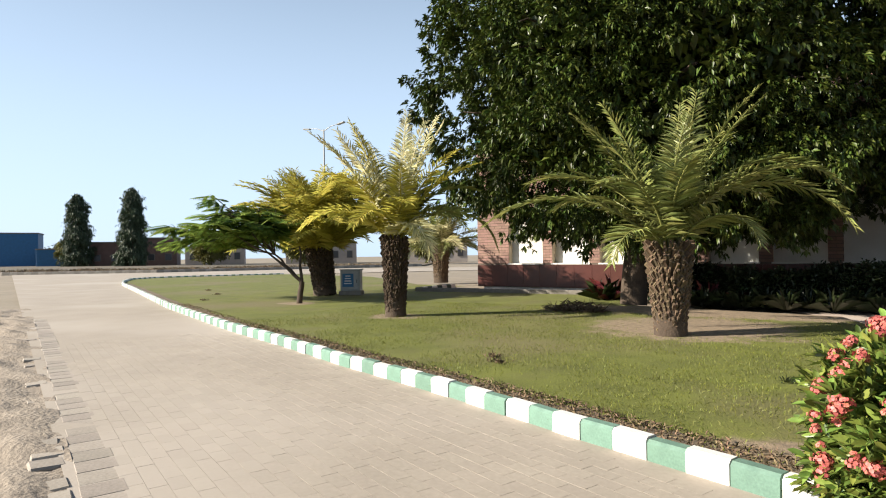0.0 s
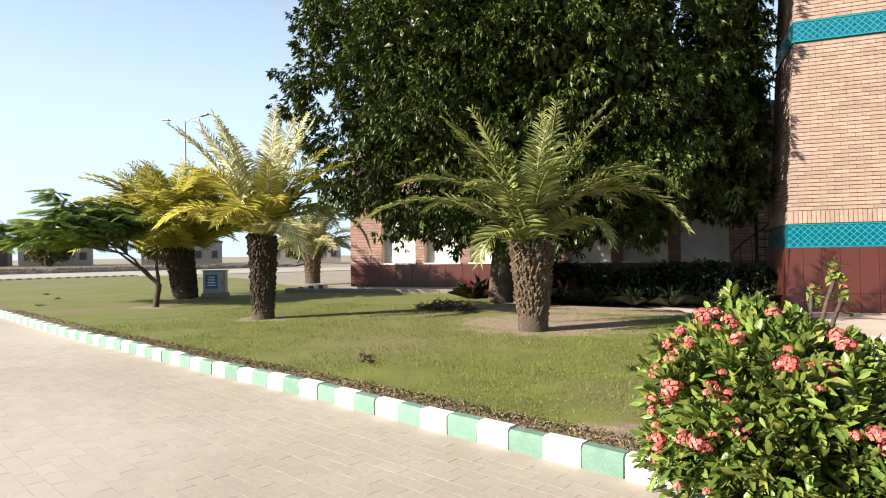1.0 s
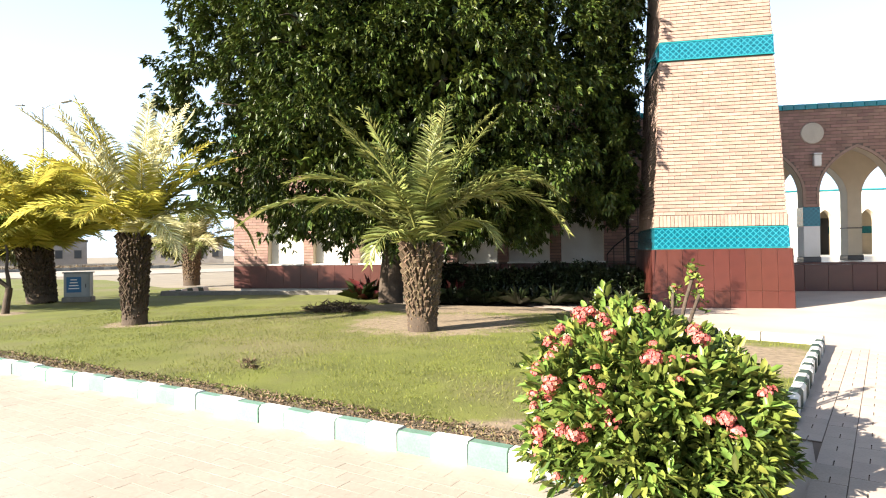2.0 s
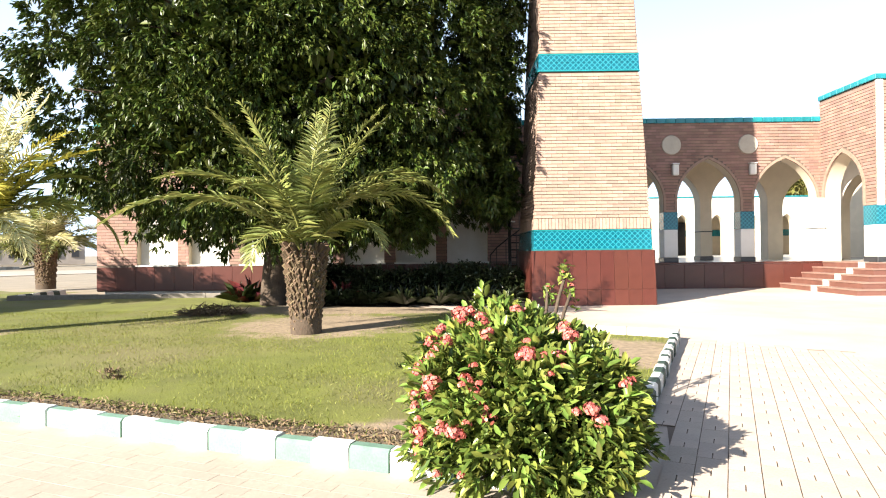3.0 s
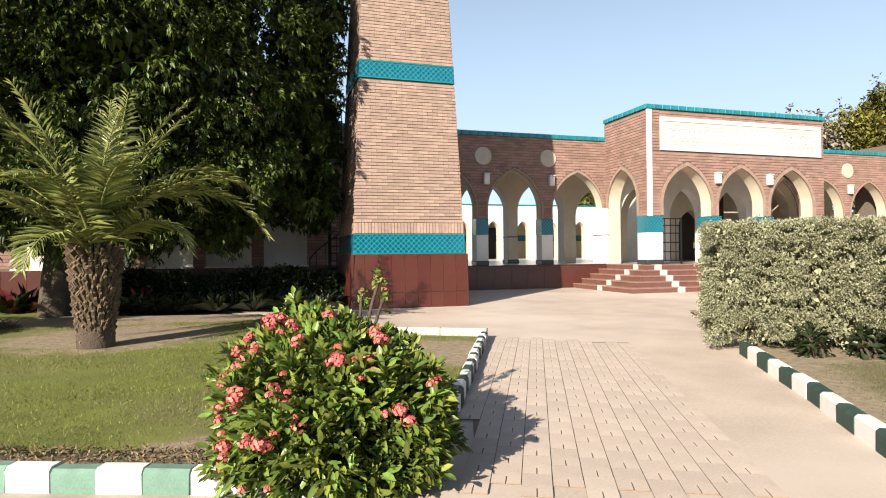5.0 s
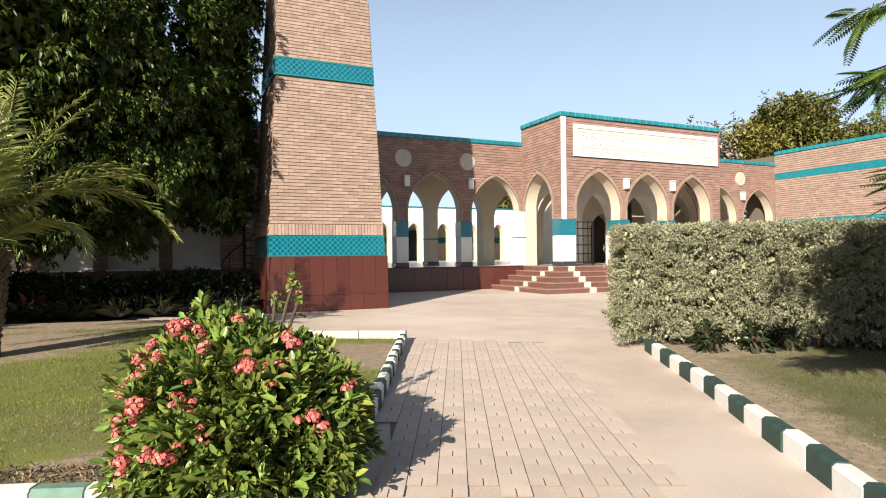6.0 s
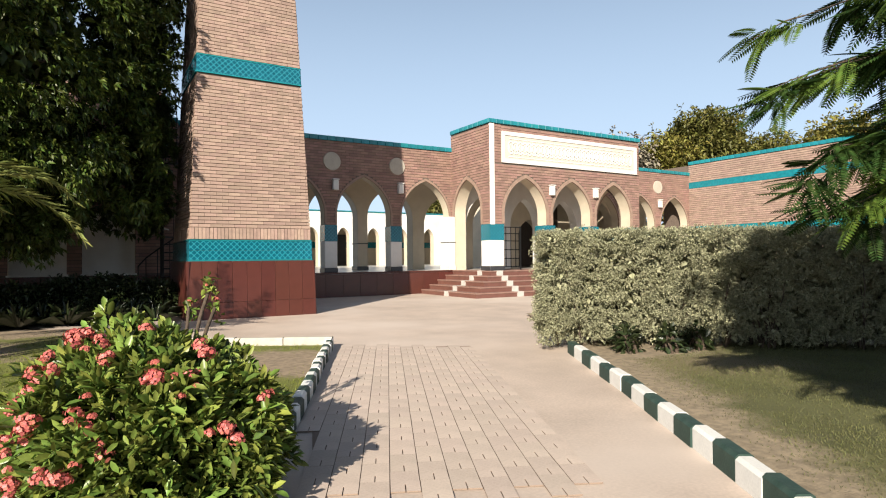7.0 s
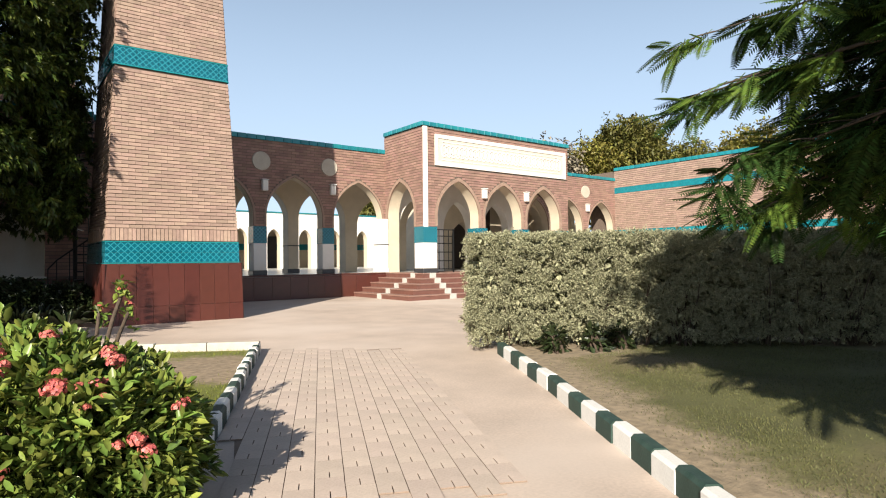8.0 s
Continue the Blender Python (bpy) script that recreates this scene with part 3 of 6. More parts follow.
    add("room_roof", Boxes().box(16.6, FACE + 3.15, 4.955, 25.4, 24.6, 5.1).mesh("room_roof", [CREAM]), g)
    # added dark slab across the back wall, so the room reads as unlit
    add("room_dark_back", me_box("room_dark_back", 5.0, 0.1, 3.4, UNLIT_DARK, 0.02), g, "dark slab added for the unlit depth of the room", pose(19.6, 24.23, DECK))
    # inscription panel with raised interlaced loops
    p = Boxes().box(12.33, -0.03, 4.43, 18.9, 0.06, 5.49)
    panel = add("inscription_panel", p.mesh("panel", [PANEL]), g, "white panel of raised interlaced ornament", at)
    rim = Boxes()
    for q in ((12.33, 4.43, 18.9, 4.56), (12.33, 5.36, 18.9, 5.49), (12.33, 4.56, 12.46, 5.36), (18.77, 4.56, 18.9, 5.36)):
        rim.box(q[0], -0.055, q[1], q[2], -0.03, q[3])
    add("panel_border", rim.mesh("panel_border", [WHITE]), panel)
    loops = Boxes()
    n = 30
    for k in range(n):
        cx = 12.62 + (k + 0.5) * (18.6 - 12.62) / n
        for rx, rz, cz in ((0.13, 0.23, 4.96), (0.055, 0.13, 4.96)):
            for j in range(14):
                a0, a1 = 2 * math.pi * j / 14, 2 * math.pi * (j + 1) / 14
                q = []
                for aa, gr in ((a0, 1.0), (a1, 1.0), (a1, 0.8), (a0, 0.8)):
                    q.append((cx + rx * gr * math.cos(aa), cz + rz * gr * math.sin(aa)))
                loops.face([(x, -0.05, z) for x, z in q][::-1])
                loops.face([(q[0][0], -0.05, q[0][1]), (q[1][0], -0.05, q[1][1]), (q[1][0], -0.03, q[1][1]), (q[0][0], -0.03, q[0][1])])
                loops.face([(q[3][0], -0.05, q[3][1]), (q[2][0], -0.05, q[2][1]), (q[2][0], -0.03, q[2][1]), (q[3][0], -0.03, q[3][1])])
        loops.box(cx - 0.1, -0.045, 4.63, cx + 0.06, -0.03, 4.655)
        loops.box(cx - 0.06, -0.045, 5.24, cx + 0.1, -0.03, 5.265)
    add("ornament", loops.mesh("panel_loops", [WHITE]), panel, "raised cream interlaced loops")
    for x in (14.5, 16.62):
        wall_lamp(x, GATE - 0.01, 3.41)
    # iron grille leaf
    gr = empty("iron_grille", (0, 0, 0), label="black iron grille gate leaf standing in an arch", category="grille gate")
    b = Boxes()
    for x in (12.45, 13.28):
        add("stile", Boxes().box(x - 0.02, GATE + 0.2, DECK + 0.004, x + 0.02, GATE + 0.24, 2.3).mesh("stile", [IRON]), gr)
    for z in (0.92, 1.2, 1.5, 1.8, 2.05, 2.27):
        add("rail", Boxes().box(12.44, GATE + 0.205, z - 0.015, 13.29, GATE + 0.235, z + 0.015).mesh("rail", [IRON]), gr)
    for k in range(1, 4):
        x = 12.45 + k * 0.207
        add("bar", Boxes().box(x - 0.01, GATE + 0.21, DECK + 0.1, x + 0.01, GATE + 0.23, 2.28).mesh("bar", [IRON]), gr)
    return g


def make_steps():
    t = empty("entrance_steps", (0, 0, 0), label="red stone entrance steps with white painted strips", category="steps")
    for k in range(5):
        z1 = DECK - 0.16 * k
        off = 0.27 * k
        xa, ya = 11.72 - 0.33 * k, 15.92 - off
        b = Boxes().box(xa, ya, z1 - 0.16, 19.2 + off, 18.25, z1 - 0.035)
        st = add("step", b.mesh("step", [GRANITE_STEP]), t)
        nose = Boxes().box(xa - 0.02, ya - 0.02, z1 - 0.035, 19.2 + off + 0.02, 18.25, z1)
        add("tread", nose.mesh("tread", [TREAD]), st)
        add("white_strip", Boxes().box(xa - 0.026, 16.42, z1 - 0.157, xa + 0.27, 16.66, z1 + 0.004).mesh("strip", [STRIP]), st, "white painted strip")
        add("white_strip", Boxes().box(11.95, ya - 0.026, z1 - 0.157, 12.2, ya + 0.27, z1 + 0.004).mesh("strip", [STRIP]), st, "white painted strip")
    return t


def make_building():
    deck = Boxes().box(-10.2, 18.25, 0, 25.4, 60, DECK - 0.004)
    tagged(add("floor_deck", deck.mesh("deck", [MARBLE])), "pale marble floor of arcade and courtyard", "floor", kind="structure")
    plinth = empty("plinth_wall", (0, 0, 0), label="low dark red granite plinth wall under the arcade", category="plinth", kind="structure")
    w = 0.6
    me = me_box("granite_panel", w - 0.005, 0.04, 0.74, GRANITE, 0.003)
    x = 2.7
    while x < 11.5:
        add("granite_panel", me, plinth, m=pose(x + w / 2, 18.235, 0))
        x += w
    add("plinth_top", me_box("plinth_top", 9.0, 0.3, 0.055, GRANITE, 0.01), plinth, m=pose(7.2, 18.37, 0.747))
    # arcades
    arcade("arcade_wall_west", 2.6, 11.85, (3.65, 6.02, 8.39, 10.76), (4.8, 7.25, 9.62), (7.34, 9.72), "brick arcade with cream pointed arches and teal coping", -0.13)
    arcade("arcade_wall_east", 19.05, 25.4, (19.55, 21.92, 24.29), (20.75, 23.12), (23.2,), "brick arcade with cream pointed arches beyond the gate")
    west = bpy.data.objects["arcade_wall_west"]
    corner = add("corner_pier", me_box("corner_pier", 0.24, 0.62, 1.93, WHITE, 0.015), west, "white plastered corner pier", pose(11.755, 18.63, DECK))
    add("pier_ledge", me_box("pier_ledge", 0.27, 0.65, 0.03, DARK_STONE, 0.008), corner, m=pose(0, 0, 0.99))
    add("pier_base", me_box("pier_base", 0.28, 0.66, 0.15, MARBLE, 0.01), corner, m=pose(0, 0, 0.0))
    make_gate()
    make_steps()
    # left wing
    wing = empty("wing_wall", (0, 0, 0), label="brick wing with white arched window panels over a red plinth", category="building wing", kind="structure")
    wy = 18.2
    at = Matrix.Translation((0, wy, 0))
    ar = [Arch(-8.56 + 1.577 * k, 0.62, 0.89, 2.02, 2.66) for k in range(7)]
    add("wall", arch_wall(-10.4, 2.6, 0.1, 5.1, 0.45, ar, [MORTAR, CREAM]), wing, m=at)
    stuff(add("brickwork", brick_face(courses(-10.4, 2.6, 0.9, 5.1, ar, 0.092, 0.27, 0.016), -0.014).mesh("wing_bricks", [BRICK_RED]), wing, "dull red brickwork", at))
    n = 22
    pw = 13.0 / n
    me = me_box("granite_panel", pw - 0.005, 0.05, 0.72, GRANITE, 0.003)
    for k in range(n):
        add("granite_panel", me, wing, m=pose(-10.4 + (k + 0.5) * pw, wy - 0.02, 0.12))
    for a in ar:
        add("window_panel", Boxes().box(a.c - a.w - 0.05, 0.24, 0.86, a.c + a.w + 0.05, 0.3, 2.7).mesh("window_panel", [WHITE]), wing, "white painted window panel", at)
        add("sill", Boxes().box(a.c - a.w - 0.03, -0.05, 0.855, a.c + a.w + 0.03, 0.24, 0.9).mesh("sill", [WHITE]), wing, m=at)
    coping("coping", -10.45, 2.6, 5.1, 5.25, wing, m=at)
    side = pose(-10.4, 24, 0, 0, 0, -90)
    add("end_wall", Boxes().box(0, 0.01, 0.1, 5.35, 0.45, 5.1).mesh("end_wall", [MORTAR]), wing, m=side)
    stuff(add("brickwork", brick_face(courses(0, 5.8, 0.9, 5.1, [])).mesh("wing_end_bricks", [BRICK_RED]), wing, "dull red brickwork", side))
    add("roof", Boxes().box(-10.2, 18.6, 4.8, 2.6, 24, 5.0).mesh("wing_roof", [CREAM]), wing)
    add("upper_block", Boxes().box(-4.0, 20.5, 5.0, 2.4, 25, 6.6).mesh("upper_block", [MORTAR]), wing)
    stuff(add("brickwork", brick_face(courses(-4.0, 2.4, 5.0, 6.5, [])).mesh("upper_bricks", [BRICK_RED]), wing, "dull red brickwork", Matrix.Translation((0, 20.5, 0))))
    # building to the right
    rb = empty("side_building", (0, 0, 0), label="plain brick side building with teal tile bands", category="building")
    m = pose(25.4, 18.5, 0, 0, 0, -90)
    add("body", Boxes().box(25.43, 6.0, 0, 36, 20, 5.6).mesh("side_body", [MORTAR]), rb)
    stuff(add("brickwork", brick_face(courses(0, 12.5, 0.9, 2.35, [], 0.092, 0.27, 0.016) + courses(0, 12.5, 2.64, 4.46, [], 0.092, 0.27, 0.016) + courses(0, 12.5, 4.77, 5.6, [], 0.092, 0.27, 0.016), -0.014).mesh("side_bricks", [BRICK_J]), rb, "dull red brickwork", m))
    add("tile_band", Boxes().box(0, -0.02, 4.47, 12.5, 0.03, 4.76).mesh("side_band", [TEAL_EDGE]), rb, "blue-green tile band", m)
    add("tile_band", Boxes().box(0, -0.02, 2.36, 12.5, 0.03, 2.63).mesh("side_band", [TEAL_EDGE]), rb, "blue-green tile band", m)
    coping("coping", 0, 12.5, 5.6, 5.76, rb, m=m)
    # far side of the courtyard
    far = empty("far_arcade", (0, 0, 0), label="white arcade on the far side of the courtyard", category="arcade", kind="structure")
    fa = [Arch(-4.35 + 2.1 * k, 0.42, DECK, 2.62, 3.28) for k in range(22)]
    add("wall", arch_wall(-6, 44, DECK, 4.28, 0.5, fa, [WHITE, CREAM]), far, m=Matrix.Translation((0, 36, 0)))
    coping("coping", -6, 44, 4.28, 4.36, far, m=Matrix.Translation((0, 36, 0)))
    add("back_wall", Boxes().box(-6, 38.2, DECK, 44, 38.5, 4.2).mesh("far_back", [CREAM]), far)
    add("roof", Boxes().box(-6, 36.5, 4.0, 44, 38.2, 4.2).mesh("far_roof", [CREAM]), far)
    add("tile_band", Boxes().box(-6, 38.16, 2.0, 44, 38.197, 2.4).mesh("far_band", [TEAL_EDGE]), far, "blue-green tile band")
    leaf = me_box("door", 1.0, 0.08, 2.1, DARK_STONE, 0.01)
    for k in range(5, 20, 2):
        add("door", leaf, far, "dark wooden door", pose(-4.35 + 2.1 * k + 0.5, 38.1, DECK))


def spiral_stair():
    t = empty("spiral_stair", (2.05, 16.9, 0), label="narrow black iron spiral stair behind the tower", category="stair")
    v, f = tube([(0, 0, 0), (0, 0, 2.5), (0, 0, 5.2)], [0.05, 0.05, 0.05], 10)
    add("newel", fast_mesh("newel", v, f, IRON), t)
    tread = Boxes()
    tread.face([(0.04, -0.04, 0.03), (0.62, -0.16, 0.03), (0.62, 0.16, 0.03), (0.04, 0.04, 0.03)])
    tread.face([(0.04, 0.04, 0), (0.62, 0.16, 0), (0.62, -0.16, 0), (0.04, -0.04, 0)])
    for (xa, ya), (xb, yb) in (((0.04, -0.04), (0.62, -0.16)), ((0.62, -0.16), (0.62, 0.16)), ((0.62, 0.16), (0.04, 0.04)), ((0.04, 0.04), (0.04, -0.04))):
        tread.face([(xa, ya, 0), (xb, yb, 0), (xb, yb, 0.03), (xa, ya, 0.03)])
    me = tread.mesh("tread", [IRON])
    rail = []
    for k in range(24):
        a = radians(200 + 27 * k)
        z = 0.2 + 0.205 * k
        add("tread", me, t, m=pose(0, 0, z, 0, 0, math.degrees(a)))
        x, y = 0.6 * math.cos(a), 0.6 * math.sin(a)
        v, f = tube([(x, y, z), (x, y, z + 0.9)], [0.011, 0.011], 6)
        add("baluster", fast_mesh("baluster", v, f, IRON), t)
        rail.append((x, y, z + 0.9))
    v, f = tube(rail, [0.018] * len(rail), 6)
    add("handrail", fast_mesh("handrail", v, f, IRON), t)


def even_steps(pts, pitch, first, grow=0.0):
    """Points along a line at an even or slowly growing pitch, the first step shorter."""
    out, want, gone = [pts[0]], first, 0.0
    for (xa, ya), (xb, yb) in zip(pts, pts[1:]):
        d = math.hypot(xb - xa, yb - ya)
        while want <= gone + d:
            s = (want - gone) / d
            out.append((xa + (xb - xa) * s, ya + (yb - ya) * s))
            want += pitch
            pitch += grow
        gone += d
    return out


make_tower()
make_building()
kerb_run("kerb_road_side", even_steps(KERB_ROAD[:15], 0.2467, 0.128), 0.2467, 0.17, 0.13, [K_WHITE, K_MINT], "white and mint green painted kerb along the road", off=0.075)
kerb_run("kerb_path_side", KERB_PATH[1:], 0.21, 0.15, 0.14, [K_WHITE, K_DARK], "white and dark green painted kerb along the path", off=-0.07)
kerb_run("kerb_right", even_steps([(2.62, 0.80), (3.42, 2.08), (4.56, 3.90), (5.76, 5.93)], 0.242, 0.12, 0.0088), 1.0, 0.17, 0.15, [K_DARK, K_WHITE], "white and dark green painted kerb round the hedge bed", off=0.05)
kerb_run("kerb_back", [(3.3, 7.95), (1.0, 9.3)], 0.6, 0.2, 0.16, [K_CREAM], "plain cream kerb at the back of the lawn")
kerb_run("kerb_apron", [(-4.5, 16.2), (-11.4, 15.9)], 0.6, 0.2, 0.17, [K_GREY], "weathered grey kerb of the building apron")
kerb_run("kerb_apron_end", [(-11.4, 15.9), (-11.4, 18.2)], 0.3, 0.16, 0.17, [K_DARK, K_WHITE], "black and white kerb at the apron's end")


# ---- plants ----
LEAF_TREE = mat("tree_leaf", (0.0636, 0.0912, 0.0155), 0.42, 0.3, 0.9, 40, 0.0, rnd=0.5, island=True, trans=0.06, spec=0.3)
LEAF_BUSH = mat("bush_leaf", (0.155, 0.205, 0.042), 0.36, 0.2, 6, 40, 0.0, rnd=0.6, island=True, trans=0.16, spec=0.3)
LEAF_HEDGE = mat("hedge_leaf", (0.33, 0.328, 0.2), 0.75, 0.15, 4, 40, 0.0, rnd=0.3, island=True, trans=0.12)
LEAF_FEATHER = mat("feather_leaf", (0.031, 0.0619, 0.0146), 0.6, 0.2, 2, 40, 0.0, rnd=0.4, island=True, trans=0.1, spec=0.08)
LEAF_FEATHER_LIGHT = mat("feather_leaf_young", (0.101, 0.165, 0.0286), 0.5, 0.2, 2, 40, 0.0, rnd=0.3, island=True, trans=0.3, spec=0.2)
LEAF_LAWN_TREE = mat("lawn_tree_leaf", (0.241, 0.331, 0.0688), 0.6, 0.2, 2, 40, 0.0, rnd=0.4, island=True, trans=0.3, spec=0.1)
LEAF_FAR = mat("far_leaf", (0.127, 0.124, 0.0255), 0.6, 0.2, 0.6, 10, 0.0, rnd=0.4, island=True, trans=0.15)
FROND_GREEN = mat("frond_green", (0.271, 0.298, 0.09), 0.4, 0.2, 3, 40, 0.0, rnd=0.4, island=True, trans=0.3)
FROND_YELLOW = mat("frond_yellow", (0.598, 0.539, 0.111), 0.6, 0.15, 3, 40, 0.0, rnd=0.2, island=True, trans=0.5, spec=0.2)
# pale fronds: the near-white of full sun is put into the base colour
FROND_PALE_SUNLIT = mat("frond_pale_sunlit", (0.722, 0.684, 0.399), 0.6, 0.15, 3, 40, 0.0, rnd=0.25, island=True, trans=0.35, spec=0.2)
LEAF_FAR_YELLOW = mat("far_leaf_yellow", (0.185, 0.169, 0.0318), 0.6, 0.2, 0.6, 10, 0.0, rnd=0.4, island=True, trans=0.15)
TWIGGY = mat("bare_twig_leaf", (0.217, 0.191, 0.14), 0.8, 0.2, 0.6, 10, 0.0, rnd=0.3, island=True)
BARK = mat("bark", (0.0764, 0.0541, 0.0369), 0.95, 0.25, 5, 40, 0.8, bump_dist=0.03)
BOOT = mat("palm_boot", (0.133, 0.0903, 0.0542), 0.95, 0.25, 8, 60, 0.6, rnd=0.35, island=True)
BOOT_DARK = mat("palm_boot_dark", (0.0732, 0.0477, 0.0286), 0.95, 0.25, 8, 60, 0.6, rnd=0.35, island=True)
PETAL = mat("coral_petal", (0.6, 0.165, 0.135), 0.5, 0.12, 8, 60, 0.0, rnd=0.25, island=True, trans=0.2)
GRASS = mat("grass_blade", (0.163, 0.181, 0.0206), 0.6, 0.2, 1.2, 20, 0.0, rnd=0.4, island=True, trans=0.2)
STRAP = mat("strap_leaf", (0.0286, 0.0414, 0.014), 0.4, 0.2, 4, 30, 0.0, rnd=0.35, island=True, trans=0.1)
CORDYLINE = mat("red_leaf", (0.101, 0.0191, 0.0191), 0.4, 0.2, 4, 30, 0.0, rnd=0.35, island=True, trans=0.1)
rng = np.random.default_rng(7)


def unit(v):
    return v / np.maximum(np.linalg.norm(v, axis=-1, keepdims=True), 1e-9)


def fast_mesh(name, verts, faces, mats, idx=None):
    """A mesh from arrays; all faces have the same number of corners."""
    verts, faces = np.asarray(verts, np.float32), np.asarray(faces, np.int32)
    me = bpy.data.meshes.new(name)
    n, k = faces.shape
    me.vertices.add(len(verts))
    me.vertices.foreach_set("co", verts.ravel())
    me.loops.add(n * k)
    me.loops.foreach_set("vertex_index", faces.ravel())
    me.polygons.add(n)
    me.polygons.foreach_set("loop_start", np.arange(0, n * k, k, dtype=np.int32))
    for m in (mats if isinstance(mats, (list, tuple)) else [mats]):
        me.materials.append(m)
    if idx is not None:
        me.polygons.foreach_set("material_index", np.asarray(idx, np.int32))
    me.update()
    me.validate()
    return me


def leaf_arrays(p, d, nrm, length, width, fold=0.25, droop=0.15):
    """Folded leaves with a midrib: four corners and two triangles each."""
    d = unit(d)
    side = unit(np.cross(d, nrm))
    up = np.cross(side, d)
    length, width = np.reshape(length, (-1, 1)) * np.ones((len(p), 1)), np.reshape(width, (-1, 1)) * np.ones((len(p), 1))
    mid = p + d * length * 0.48
    a = mid + side * width / 2 + up * width * fold
    b = mid - side * width / 2 + up * width * fold
    tip = p + d * length - np.array([0, 0, 1]) * length * droop
    v = np.stack([p, a, tip, b], 1).reshape(-1, 3)
    k = np.arange(len(p))[:, None] * 4
    f = np.concatenate([k + [0, 2, 1], k + [0, 3, 2]], 1).reshape(-1, 3)
    return v, f


def oval_arrays(p, d, nrm, length, width, fold=0.2, droop=0.12):
    """Broad rounded leaves, folded along the midrib: six corners and four triangles each."""
    d = unit(d)
    side = unit(np.cross(d, nrm))
    up = np.cross(side, d)
    length, width = np.reshape(length, (-1, 1)) * np.ones((len(p), 1)), np.reshape(width, (-1, 1)) * np.ones((len(p), 1))
    rows = [p]
    for s, w in ((0.35, 0.46), (0.72, 0.42)):
        mid = p + d * length * s - np.array([0, 0, 1]) * length * droop * s * s
        rows += [mid + side * width * w + up * width * fold, mid - side * width * w + up * width * fold]
    rows.append(p + d * length - np.array([0, 0, 1]) * length * droop)
    v = np.stack([rows[0], rows[1], rows[3], rows[5], rows[4], rows[2]], 1).reshape(-1, 3)
    k = np.arange(len(p))[:, None] * 6
    f = np.concatenate([k + [0, 3, 2], k + [0, 2, 1], k + [0, 4, 3], k + [0, 5, 4]], 1).reshape(-1, 3)
    return v, f


def join(parts):
    vs, fs, n = [], [], 0
    for v, f in parts:
        vs.append(v)
        fs.append(f + n)
        n += len(v)
    return np.concatenate(vs), np.concatenate(fs)


def sprigs(points, out, per, length, width, spread=0.9, hang=0.3, jitter=0.03, shape=leaf_arrays):
    """Whorls of leaves round twig ends: points, the way each twig points, leaves per whorl."""
    n = len(points)
    p = np.repeat(points, per, 0) + rng.normal(0, jitter, (n * per, 3))
    o = np.repeat(unit(out), per, 0)
    d = unit(o + rng.normal(0, spread, (n * per, 3)) - np.array([0, 0, hang]))
    nrm = unit(rng.normal(0, 0.5, (n * per, 3)) + np.array([0, 0, 1.0]))
    ln = length * rng.uniform(0.65, 1.2, n * per)
    return shape(p, d, nrm, ln, ln * width / length)


def tube(pts, radii, seg=8):
    """A tapered tube through points."""
    pts = [Vector(p) for p in pts]
    v, f = [], []
    for i, p in enumerate(pts):
        t = (pts[min(i + 1, len(pts) - 1)] - pts[max(i - 1, 0)]).normalized()
        s = t.cross(Vector((0.31, 0.17, 0.93))).normalized()
        u = s.cross(t)
        for k in range(seg):
            a = 2 * math.pi * k / seg
            v.append(p + (s * math.cos(a) + u * math.sin(a)) * radii[i])
    for i in range(len(pts) - 1):
        for k in range(seg):
            f.append((i * seg + k, i * seg + (k + 1) % seg, (i + 1) * seg + (k + 1) % seg, (i + 1) * seg + k))
    return np.array([tuple(q) for q in v]), np.array(f)


def bend(a, b, sag=0.1, n=7, wob=0.05):
    """Points of a slightly bent limb from a to b."""
    a, b = Vector(a), Vector(b)
    out = []
    for i in range(n + 1):
        s = i / n
        p = a.lerp(b, s) + Vector((0, 0, sag * 4 * s * (1 - s)))
        if 0 < i < n:
            p += Vector([random.uniform(-wob, wob) for _ in range(3)])
        out.append(p)
    return out


def limbs(name, runs, parent, seg=7):
    v, f = join([tube(p, [r0 + (r1 - r0) * i / (len(p) - 1) for i in range(len(p))], seg) for p, r0, r1 in runs])
    me = fast_mesh(name, v, f, BARK)
    me.polygons.foreach_set("use_smooth", [True] * len(me.polygons))
    return add(name, me, parent)


